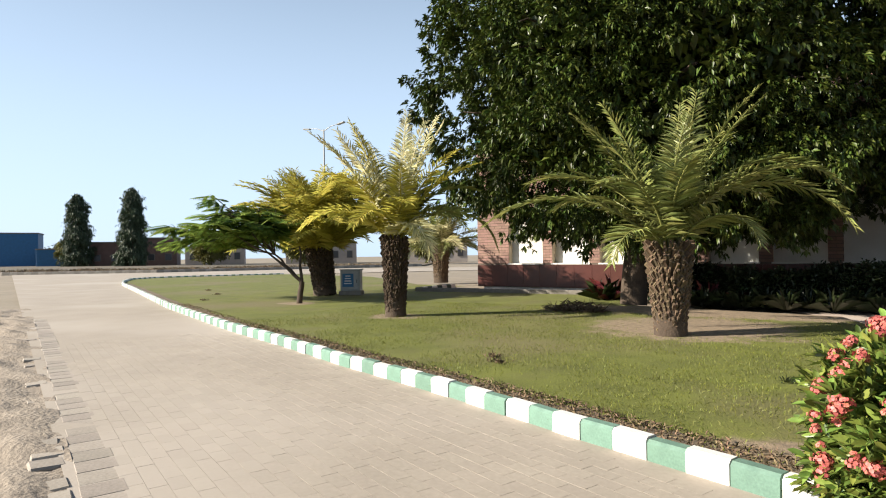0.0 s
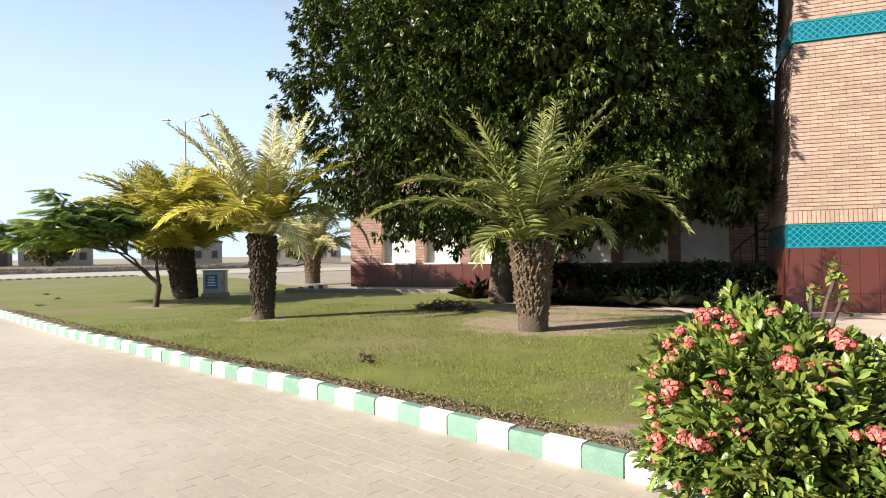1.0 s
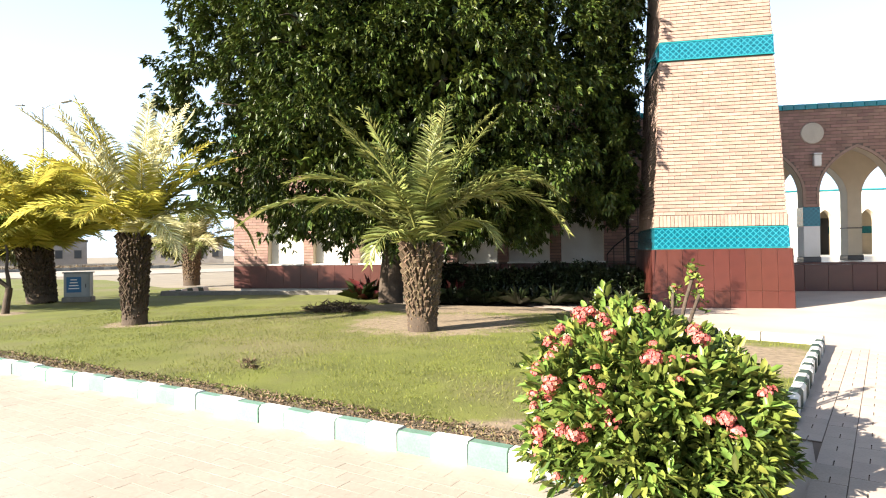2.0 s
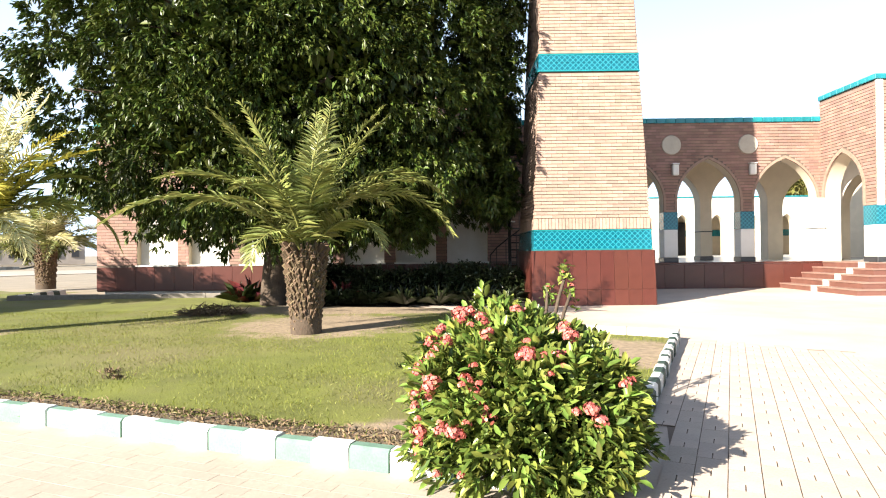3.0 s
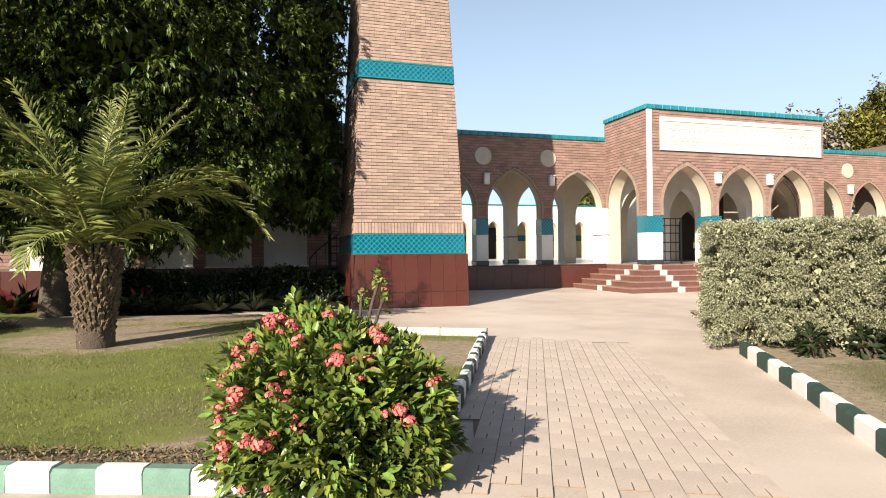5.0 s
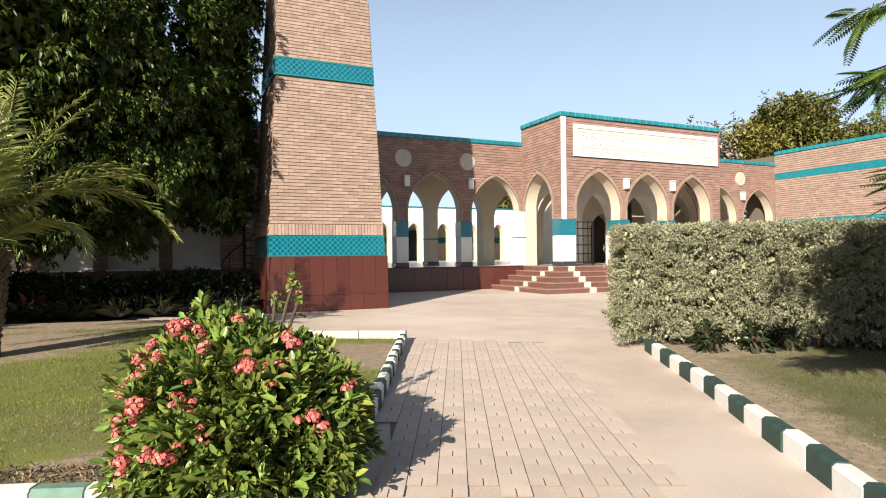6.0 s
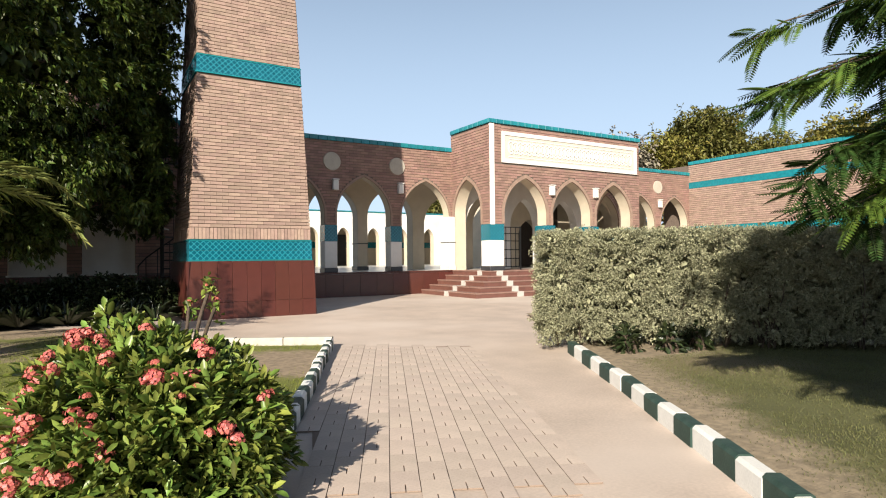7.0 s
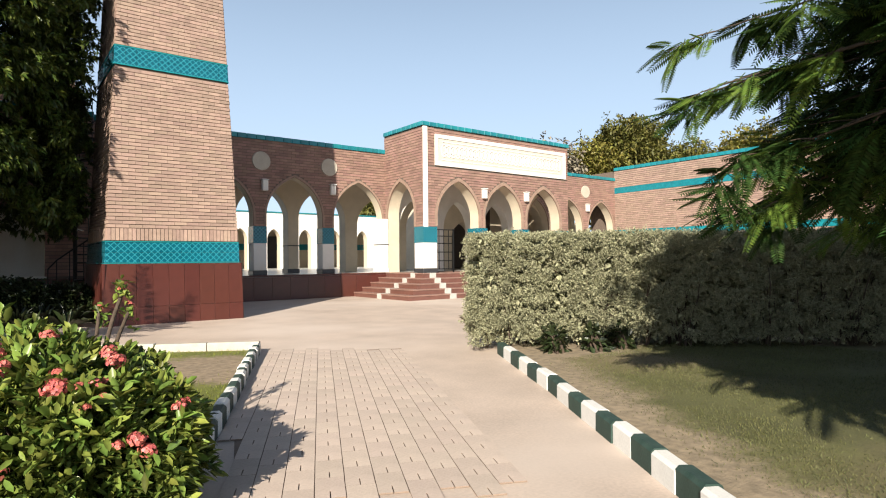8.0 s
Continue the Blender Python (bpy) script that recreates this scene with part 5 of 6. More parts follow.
    for x, y, z in stalks:
        heads_at.append((x, y, z + 0.03, 2))
    for x, y, z, k in heads_at:
        add("flower_head", heads[k], t, "coral pink flower head", pose(x, y, z, random.uniform(-25, 25), random.uniform(-25, 25), random.uniform(0, 360)))
    return t


def hedge():
    random.seed(9)
    t = empty("clipped_hedge", (5.42, 6.02, 0.04), label="clipped silvery grey-green hedge along the path", category="hedge")
    ang = math.degrees(math.atan2(-0.64, 0.77))
    t.rotation_euler = (0, 0, radians(ang))
    L, D, H = 7.6, 1.0, 1.52
    runs = []
    for k in range(90):
        x, y = random.uniform(0.2, L - 0.1), random.uniform(0.2, D - 0.2)
        for j in range(3):
            runs.append((bend((x, y, 0), (x + random.uniform(-.3, .3), y + random.uniform(-.3, .3), random.uniform(0.5, 1.2)), 0.03, 4, 0.03), 0.014, 0.005))
    limbs("branching", runs, t, 5)
    n = 6800
    which = rng.random(n)
    x, y, z = rng.random(n) * L, rng.random(n) * D, rng.random(n) * H
    low = 0.13 + 0.18 * np.array([noise.noise(Vector((q * 1.3, 3.1, 0.4))) for q in x])
    low = np.where(x < 1.1, 0.02 + 0.2 * np.maximum(0, x / 1.1), low)
    z = low + (H - low) * rng.random(n)
    out = np.zeros((n, 3))
    fr, tp, lf = which < 0.58, (which >= 0.58) & (which < 0.84), which >= 0.84
    bump = np.array([noise.noise(Vector((a * 1.6, b * 1.6, c * 1.6))) for a, b, c in zip(x, y, z)]) * 0.10
    depth = np.abs(rng.normal(0, 0.07, n))
    y[fr] = (0.0 + depth + bump)[fr]
    out[fr] = [0, -1, 0.25]
    z[tp] = (H - depth * 0.7 + bump * 0.5)[tp]
    out[tp] = [0, 0, 1]
    x[lf] = (0.0 + depth + bump)[lf]
    out[lf] = [-1, -0.1, 0.2]
    pock = np.array([noise.noise(Vector((a * 5.0, b * 5.0, c * 6.5))) for a, b, c in zip(x, y, z)])
    ok = pock + rng.normal(0, 0.08, n) > -0.10
    p, out = np.stack([x, y, z], 1)[ok], out[ok]
    p, out = np.repeat(p, 7, 0) + rng.normal(0, 0.024, (len(p) * 7, 3)) * [1.7, 1, 0.8], np.repeat(out, 7, 0)
    v1 = sprigs(p, out, 7, 0.031, 0.0145, 0.8, 0.0, 0.012)
    m = 11000
    pi_ = np.stack([0.1 + rng.random(m) * (L - 0.1), 0.18 + rng.random(m) * (D - 0.2), 0.15 + rng.random(m) * (H - 0.24)], 1)
    v2 = sprigs(pi_, rng.normal(0, 1, (m, 3)), 6, 0.085, 0.05, 1.0, 0.1, 0.06)
    add("foliage", fast_mesh("hedge_leaves", *join([v1, v2]), LEAF_HEDGE), t, "small silvery leaves")
    return t


def generic_tree(x, y, h, rx, rz, label, seed, material, leaf=0.5, clumps=220, name="background_tree"):
    random.seed(seed)
    t = empty(name, (x, y, 0), label=label, category="tree", group="trees in the distance")
    top = h - rz
    runs = [(bend((0, 0, -0.03), (0, 0, top), 0, 5, 0.05 * rx), 0.05 * h * 0.5, 0.1)]
    for k in range(6):
        a = k * 1.05
        runs.append((bend((0, 0, top * 0.7), (rx * 0.6 * math.cos(a), rx * 0.6 * math.sin(a), top + rz * random.uniform(-.3, .5)), 0.2, 4, 0.1), 0.12, 0.03))
    limbs("trunk", runs, t, 6)
    d = unit(rng.normal(0, 1, (clumps, 3)))
    lob = np.array([noise.noise(Vector(q * 2.0) + Vector((seed, 0, 0))) for q in d])
    c = np.array([0, 0, h - rz]) + d * ((0.85 + 0.35 * lob) * rng.uniform(0.6, 1.0, clumps))[:, None] * [rx, rx, rz]
    per = 12
    q = np.repeat(c, per, 0) + rng.normal(0, 1, (clumps * per, 3)) * 0.13 * (rx + rz) / 2
    v = sprigs(q, np.repeat(d, per, 0), 5, leaf, leaf * 0.45, 0.9, 0.25, leaf * 0.3)
    add("crown", fast_mesh("crown", *v, material), t)
    return t


def strap_clump(x, y, r, n, material, label, name="strap_leaf_plant", h=0.6):
    t = empty(name, (x, y, 0.04), label=label, category="plant", group="border plants under the tree")
    a = rng.uniform(0, 2 * math.pi, n)
    el = rng.uniform(0.5, 1.35, n)
    d = np.stack([np.cos(a) * np.cos(el), np.sin(a) * np.cos(el), np.sin(el)], 1)
    p = np.stack([np.cos(a), np.sin(a), np.zeros(n)], 1) * 0.05
    ln = h * rng.uniform(0.7, 1.3, n)
    v1, f1 = leaf_arrays(p, d, np.tile([0, 0, 1.0], (n, 1)), ln, 0.05, 0.2, 0.35)
    add("leaves", fast_mesh("strap_leaves", v1, f1, material), t)
    return t


def inside(px, py, poly):
    c = np.zeros(len(px), bool)
    for (xa, ya), (xb, yb) in zip(poly, poly[1:] + poly[:1]):
        hit = ((ya > py) != (yb > py)) & (px < (xb - xa) * (py - ya) / (yb - ya + 1e-12) + xa)
        c ^= hit
    return c


def grass(name, poly, box, n, label, h=0.035, thin=None, material=None):
    x, y = rng.uniform(box[0], box[1], n), rng.uniform(box[2], box[3], n)
    ok = inside(x, y, poly)
    pn = np.array([noise.noise(Vector((a * 1.1, b * 1.1, 0))) for a, b in zip(x, y)])
    ok &= pn + rng.normal(0, 0.25, n) > -0.25
    if thin is not None:
        ok &= thin(x, y)
    x, y = x[ok], y[ok]
    p = np.stack([x, y, np.full(len(x), 0.048)], 1)
    d = rng.normal(0, 0.5, (len(x), 3)) + [0, 0, 1]
    v, f = leaf_arrays(p, d, rng.normal(0, 1, (len(x), 3)), h * rng.uniform(0.6, 1.4, len(x)), 0.0048, 0.2, 0.1)
    return tagged(add(name, fast_mesh(name, v, f, material or GRASS)), label, "grass", kind="stuff")


spiral_stair()
big_tree()
# bearing (from the right-hand side, anticlockwise seen from above), first slope, bend and length of each frond
NEAR_FRONDS = [(4, 70, 148, 3.0), (14, 80, 136, 3.0), (26, 75, 40, 2.7), (55, 82, 25, 2.35), (-95, 88, 16, 2.2), (186, 75, 32, 2.5), (176, 72, 96, 2.6), (192, 56, 98, 2.9),
               (-45, 66, 140, 1.75), (-125, 60, 145, 1.5), (-70, 74, 70, 1.8), (238, 70, 90, 2.0), (100, 74, 60, 2.5), (130, 66, 90, 2.5), (75, 64, 100, 2.5), (155, 78, 35, 2.4), (-18, 72, 90, 2.2),
               (215, 82, 30, 2.3), (85, 84, 20, 2.3), (40, 66, 110, 2.6), (150, 62, 100, 2.4), (10, 84, 40, 2.5), (200, 80, 50, 2.3), (-60, 82, 40, 2.0)]
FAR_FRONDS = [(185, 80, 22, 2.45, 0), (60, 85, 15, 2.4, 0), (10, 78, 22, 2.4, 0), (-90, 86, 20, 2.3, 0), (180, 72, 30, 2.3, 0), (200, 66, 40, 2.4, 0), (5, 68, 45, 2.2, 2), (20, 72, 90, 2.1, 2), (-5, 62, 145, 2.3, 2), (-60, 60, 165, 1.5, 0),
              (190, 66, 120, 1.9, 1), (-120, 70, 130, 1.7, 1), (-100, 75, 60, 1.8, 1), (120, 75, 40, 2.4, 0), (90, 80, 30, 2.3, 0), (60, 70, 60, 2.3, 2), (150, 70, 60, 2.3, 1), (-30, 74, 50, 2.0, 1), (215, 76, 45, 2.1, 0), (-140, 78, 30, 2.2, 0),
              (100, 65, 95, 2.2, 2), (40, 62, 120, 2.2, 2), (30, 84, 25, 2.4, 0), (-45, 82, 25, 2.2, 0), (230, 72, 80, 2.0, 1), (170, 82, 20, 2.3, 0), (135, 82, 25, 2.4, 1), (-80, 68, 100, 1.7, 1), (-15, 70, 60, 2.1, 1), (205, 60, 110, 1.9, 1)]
palm(-1.81, 8.75, 1.18, 0.20, 0.29, 2.45, 0, [FROND_GREEN], "date palm with arching grey-green fronds on the lawn", 3, chosen=[(az + 13, up, fall_by, size, 0) for az, up, fall_by, size in NEAR_FRONDS], width=0.0175)
palm(-6.95, 9.1, 1.42, 0.18, 0.22, 2.5, 0, [FROND_PALE_SUNLIT, FROND_YELLOW, FROND_GREEN], "date palm with yellowed fronds and upright ones coloured pale as if sunlit", 4, boots=BOOT_DARK, chosen=[(az + 38, up, fall_by, size * 1.1, kind) for az, up, fall_by, size, kind in FAR_FRONDS], width=0.019)
palm(-12.8, 13.1, 1.3, 0.34, 0.38, 3.1, 130, [FROND_YELLOW], "date palm with yellow fronds behind another", 6, (-0.25, 0), 1.7, 88, 60, BOOT_DARK, width=0.024, lowest=4)
palm(-14.0, 21.2, 1.6, 0.30, 0.34, 2.6, 34, [FROND_GREEN, FROND_PALE_SUNLIT], "date palm near the corner of the building", 8)
feather_tree_lawn()
feather_tree_near()
flower_bush()
hedge()


# ---- dark planting under the tree, soil, grass ----
def shrub(x, y, rx, ry, h, label, seed, n=700, leaf=0.11):
    random.seed(seed)
    t = empty("shrub", (x, y, 0.04), label=label, category="shrub", group="dark shrubs under the tree")
    runs = [(bend((random.uniform(-.1, .1), random.uniform(-.1, .1), 0), (random.uniform(-rx, rx) * .7, random.uniform(-ry, ry) * .7, h * .8), 0.05, 4, 0.03), 0.02, 0.008) for _ in range(12)]
    limbs("branching", runs, t, 5)
    d = unit(rng.normal(0, 1, (n, 3)))
    c = np.array([0, 0, h * 0.5]) + d * rng.uniform(0.5, 1.0, (n, 1)) * [rx, ry, h * 0.5]
    c[:, 2] = np.maximum(c[:, 2], 0.05)
    add("leaves", fast_mesh("shrub_leaves", *sprigs(c, d, 7, leaf, leaf * 0.45, 0.8, 0.1, 0.04), STRAP), t)
    return t


for k in range(7):
    shrub(-3.2 + 0.8 * k, 14.5 + 0.25 * math.sin(k * 2.1), 0.62, 0.5, 0.82 + 0.08 * math.sin(k * 1.7), "dark evergreen shrub in the tree's shade", 50 + k)
for k in range(12):
    strap_clump(-2.6 + 0.38 * k, 13.55 + 0.12 * math.sin(k * 3.3), 0.3, 46, STRAP, "dark strap-leaved border plant")
strap_clump(-4.5, 14.6, 0.3, 40, CORDYLINE, "red-leaved strap plant beside the tree trunk", "red_leaf_plant", 0.85)
strap_clump(-4.75, 14.5, 0.3, 40, STRAP, "dark strap-leaved border plant", h=0.7)
for k, (x, y) in enumerate(((-2.16, 13.9), (-1.9, 13.95))):
    strap_clump(x, y, 0.2, 26, CORDYLINE, "red-leaved strap plant in the border", "red_leaf_plant", 0.75)


def soil_strip():
    """Rough brown thatch and crumbs between lawn and road kerb."""
    b = Boxes()
    for (xa, ya), (xb, yb) in zip(KERB_ROAD[:9], KERB_ROAD[1:10]):
        d = Vector((xb - xa, yb - ya)).normalized()
        nr = Vector((d.y, -d.x))
        m = max(2, int(math.hypot(xb - xa, yb - ya) / 0.12))
        for k in range(m):
            w0 = 0.42 + 0.12 * noise.noise(Vector((k * 0.5, xa, 0)))
            w1 = 0.42 + 0.12 * noise.noise(Vector(((k + 1) * 0.5, xa, 0))) if k < m - 1 else 0.42
            if k == 0:
                w0 = 0.42
            p = [Vector((xa, ya)).lerp(Vector((xb, yb)), (k + q) / m) for q in (0, 1)]
            i0, i1, o0, o1 = p[0] + nr * 0.15, p[1] + nr * 0.15, p[0] + nr * w0, p[1] + nr * w1
            b.face([(i0.x, i0.y, 0.075), (i1.x, i1.y, 0.075), (o1.x, o1.y, 0.054), (o0.x, o0.y, 0.054)])
    tagged(add("soil_strip", b.mesh("soil_strip", [SOIL])), "rough brown soil strip behind the kerb", "soil", kind="structure")
    # crumbs and dead thatch
    n = 9000
    seg = rng.integers(0, 7, n)
    s, w = rng.random(n), rng.uniform(0.14, 0.52, n)
    A, B = np.array(KERB_ROAD[:7])[seg], np.array(KERB_ROAD[1:8])[seg]
    dd = unit(B - A)
    xy = A + (B - A) * s[:, None] + np.stack([dd[:, 1], -dd[:, 0]], 1) * w[:, None]
    p = np.concatenate([xy, np.full((n, 1), 0.06)], 1)
    d = rng.normal(0, 1, (n, 3)) * [1, 1, 0.5] + [0, 0, 0.35]
    v, f = leaf_arrays(p, d, rng.normal(0, 1, (n, 3)), rng.uniform(0.02, 0.055, n), 0.012, 0.3, 0.1)
    tagged(add("dead_thatch", fast_mesh("dead_thatch", v, f, THATCH)), "brown dead grass thatch along the kerb", "dead grass", kind="stuff")


# dry blades, coloured darker than the open lawn's to carry the shade there
GRASS_DRY_SHADED = mat("dry_grass_blade_shaded", (0.108, 0.111, 0.0352), 0.7, 0.2, 1.2, 20, 0.0, rnd=0.4, island=True, trans=0.1)
THATCH = mat("thatch", (0.172, 0.121, 0.07), 0.9, 0.2, 5, 50, 0.0, rnd=0.45, island=True)
soil_strip()
grass("lawn_grass", LAWN_PTS, (-9, 3.2, 3.2, 12.3), 110000, "short mown lawn grass", thin=lambda x, y: ((x + 1.75) ** 2 / 2.4 + (y - 9.75) ** 2 / 2.5 + rng.normal(0, 0.3, len(x)) > 0.9) & ((x + 1.4) ** 2 / 13 + (y - 12.3) ** 2 / 1.2 + rng.normal(0, 0.3, len(x)) > 0.9) & ((x - 2.3) ** 2 / 0.5 + (y - 6.9) ** 2 + rng.normal(0, 0.3, len(x)) > 0.9))
grass("shaded_grass", R_LAWN, (3.5, 9, 0.8, 6), 110000, "thin grass on the shaded lawn", h=0.022, material=GRASS_DRY_SHADED, thin=lambda x, y: (x > 4.1 + (y - 2.08) * 0.623 + rng.normal(0, 0.22, len(x))) & ((x - 6.6) ** 2 / 2 + (y - 5.2) ** 2 / 0.25 > 1))



def tuft(x, y, r, material, label):
    t = empty("weed_tuft", (x, y, 0.05), label=label, category="weed", group="tufts on the lawn")
    n = 60
    p = rng.normal(0, r * 0.4, (n, 3)) * [1, 1, 0]
    v, f = leaf_arrays(p, rng.normal(0, 0.7, (n, 3)) + [0, 0, 0.8], rng.normal(0, 1, (n, 3)), rng.uniform(0.05, 0.1, n), 0.014, 0.2, 0.2)
    stuff(add("blades", fast_mesh("tuft", v, f, material), t))


for x, y in ((-3.1, 6.0), (-2.9, 5.7), (0.55, 5.2), (0.3, 4.6), (-0.2, 6.1), (-16.5, 12.0), (-19, 13.4), (-14.6, 10.2)):
    tuft(x, y, 0.12, THATCH if x < -2 else STRAP, "small dark weed tuft in the lawn")
for x, y in ((6.05, 5.15), (6.5, 4.9), (6.95, 4.85)):
    shrub(x, y, 0.13, 0.1, 0.28, "small broad-leaved weed at the hedge foot", 80, 22, 0.13)


def dry_heap():
    t = empty("leaf_heap", (-4.25, 11.5, 0.05), label="heap of dry brown cut fronds on the lawn", category="leaf heap")
    n = 700
    a, r = rng.uniform(0, 6.283, n), rng.uniform(0, 1, n) ** 0.5
    p = np.stack([np.cos(a) * r * 0.6, np.sin(a) * r * 0.35, 0.16 * (1 - r ** 2) * rng.random(n)], 1)
    v, f = leaf_arrays(p, rng.normal(0, 1, (n, 3)) * [1, 1, 0.35] + [0, 0, 0.2], rng.normal(0, 1, (n, 3)), rng.uniform(0.1, 0.3, n), 0.02, 0.3, 0.1)
    add("dry_leaves", fast_mesh("dry_leaves", v, f, BOOT), t)


dry_heap()


# ---- utility cabinet, lamp, far side of the road ----
def utility_box():
    t = empty("utility_cabinet", (-12.14, 13.55, 0.04), label="grey metal utility cabinet with a blue notice on a plinth", category="utility cabinet")
    t.rotation_euler = (0, 0, radians(28))
    add("plinth", me_box("plinth", 0.68, 0.42, 0.14, K_GREY, 0.015), t)
    body = add("body", me_box("body", 0.6, 0.34, 0.62, GREY_METAL, 0.012), t, m=pose(0, 0, 0.138))
    add("roof", me_box("roof", 0.66, 0.4, 0.03, GREY_METAL, 0.01), t, m=pose(0, 0, 0.757))
    door = add("door", me_box("door", 0.52, 0.016, 0.54, GREY_METAL, 0.004), t, m=pose(0, -0.176, 0.18))
    add("notice", me_box("notice", 0.34, 0.006, 0.4, BLUE, 0.001), door, "blue printed notice", pose(-0.06, -0.012, 0.08))
    for k in range(4):
        add("text_bar", me_box("text_bar", 0.24 - 0.03 * k, 0.004, 0.025, WHITE, 0.001), door, "pale line of print", pose(-0.06, -0.0165, 0.17 + 0.075 * k))
    add("handle", me_box("handle", 0.02, 0.03, 0.1, DARK_STONE, 0.004), door, m=pose(0.21, -0.016, 0.2))


GREY_METAL = mat("grey_metal", (0.255, 0.261, 0.255), 0.5, 0.1, 5, 60, 0.05, metal=0.2)
utility_box()


def street_lamp(x, y, h):
    t = empty("street_lamp", (x, y, 0), label="tall grey twin-arm street lamp beyond the lawn", category="street lamp")
    v, f = tube([(0, 0, -0.03), (0, 0, h * 0.5), (0, 0, h)], [0.07, 0.055, 0.04], 10)
    add("pole", fast_mesh("pole", v, f, GREY_METAL), t)
    add("base", me_box("base", 0.5, 0.5, 0.3, K_GREY, 0.03), t)
    for sg in (-1, 1):
        v, f = tube([(0, 0, h - 0.1), (sg * 0.5, 0, h + 0.1), (sg * 1.1, 0, h + 0.18)], [0.025, 0.022, 0.02], 8)
        arm = add("arm", fast_mesh("arm", v, f, GREY_METAL), t)
        add("lantern", me_box("lantern", 0.55, 0.2, 0.08, GREY_METAL, 0.03), arm, m=pose(sg * 1.35, 0, h + 0.14, 0, -8 * sg, 0))


street_lamp(-24.2, 24.6, 8.5)
kerb_run("kerb_far_road", [(-72, 19), (-62, 22.5), (-52, 31), (-46, 42), (-40, 56)], 0.6, 0.25, 0.26, [K_GREY, DUSTY], "weathered grey and white kerb on the far side of the road")
tagged(sheet("verge", [(-72, 19.2), (-62, 22.8), (-52, 31.3), (-46, 42.3), (-40, 56.3), (-60, 90), (-160, 80), (-160, 40)], 0.10, VERGE), "dusty raised verge beyond the road", "ground", kind="structure")


def house(x, y, sx, sy, h, turn, wall, label, cols=4, rows=1, name="house"):
    t = empty(name, (x, y, 0), label=label, category="house", group="buildings in the distance")
    t.rotation_euler = (0, 0, radians(turn))
    add("wall", me_box("house_wall", sx, sy, h, wall, 0.03), t)
    add("roof", me_box("house_roof", sx + 0.3, sy + 0.3, 0.25, K_GREY, 0.03), t, m=pose(0, 0, h - 0.002))
    for r in range(rows):
        for k in range(cols):
            w = add("window", me_box("window_frame", sx / cols * 0.42, 0.14, 1.3, K_GREY, 0.02), t, m=pose(-sx / 2 + (k + 0.5) * sx / cols, -sy / 2 - 0.03, 1.0 + 3.0 * r))
            add("pane", me_box("pane", sx / cols * 0.36, 0.06, 1.15, DARK_STONE, 0.01), w, m=pose(0, -0.06, 0.07))
    return t


FAR_BRICK = mat("far_brick", (0.159, 0.0955, 0.0764), 0.9, 0.15, 1.5, 12, 0.1)
FAR_CREAM = mat("far_plaster", (0.35, 0.305, 0.267), 0.9, 0.12, 1.0, 12, 0.1)
house(-162, 58, 16, 8, 7.6, 60, BLUE, "blue sheet-clad shed far beyond the road", 0)
house(-141, 60, 5, 4, 3.6, 60, BLUE, "small blue cabin far beyond the road", 0, name="cabin")
house(-122, 64, 9, 6, 4.6, 55, FAR_BRICK, "small brick house far beyond the road", 3)
house(-112, 66, 9, 7, 5.2, 52, FAR_BRICK, "grey-brown brick house far beyond the road", 3)
house(-95, 68, 10, 6, 3.2, 50, FAR_CREAM, "low pale house far beyond the road", 4)
house(-76, 76, 12, 6, 3.6, 42, FAR_CREAM, "low pale house far beyond the road", 5)
house(-58, 84, 12, 6, 3.8, 35, FAR_CREAM, "low pale house far beyond the road", 5)


def verge_scrub():
    """Dusty dry growth on the verge across the road."""
    pts = np.array([(-72, 19), (-62, 22.5), (-52, 31), (-46, 42), (-40, 56)])
    n = 16000
    seg = rng.integers(0, 4, n)
    a, b = pts[seg], pts[seg + 1]
    d = unit(b - a)
    xy = a + (b - a) * rng.random((n, 1)) + np.stack([-d[:, 1], d[:, 0]], 1) * (0.8 + 11 * rng.random((n, 1)) ** 1.4)
    thick = np.array([noise.noise(Vector((q[0] * 0.35, q[1] * 0.35, 2.0))) for q in xy]) + rng.normal(0, 0.12, n) > -0.05
    xy = xy[thick]
    p = np.concatenate([xy, np.full((len(xy), 1), 0.10)], 1)
    v, f = leaf_arrays(p, rng.normal(0, 0.6, p.shape) + [0, 0, 0.7], rng.normal(0, 1, p.shape), rng.uniform(0.15, 0.5, len(p)), 0.06, 0.3, 0.2)
    tagged(add("verge_scrub", fast_mesh("verge_scrub", v, f, THATCH)), "dusty brown dry scrub on the far verge", "scrub", kind="stuff")


verge_scrub()
LEAF_COLUMN = mat("column_leaf", (0.0477, 0.0732, 0.0318), 0.6, 0.2, 0.6, 10, 0.0, rnd=0.4, island=True, trans=0.1)


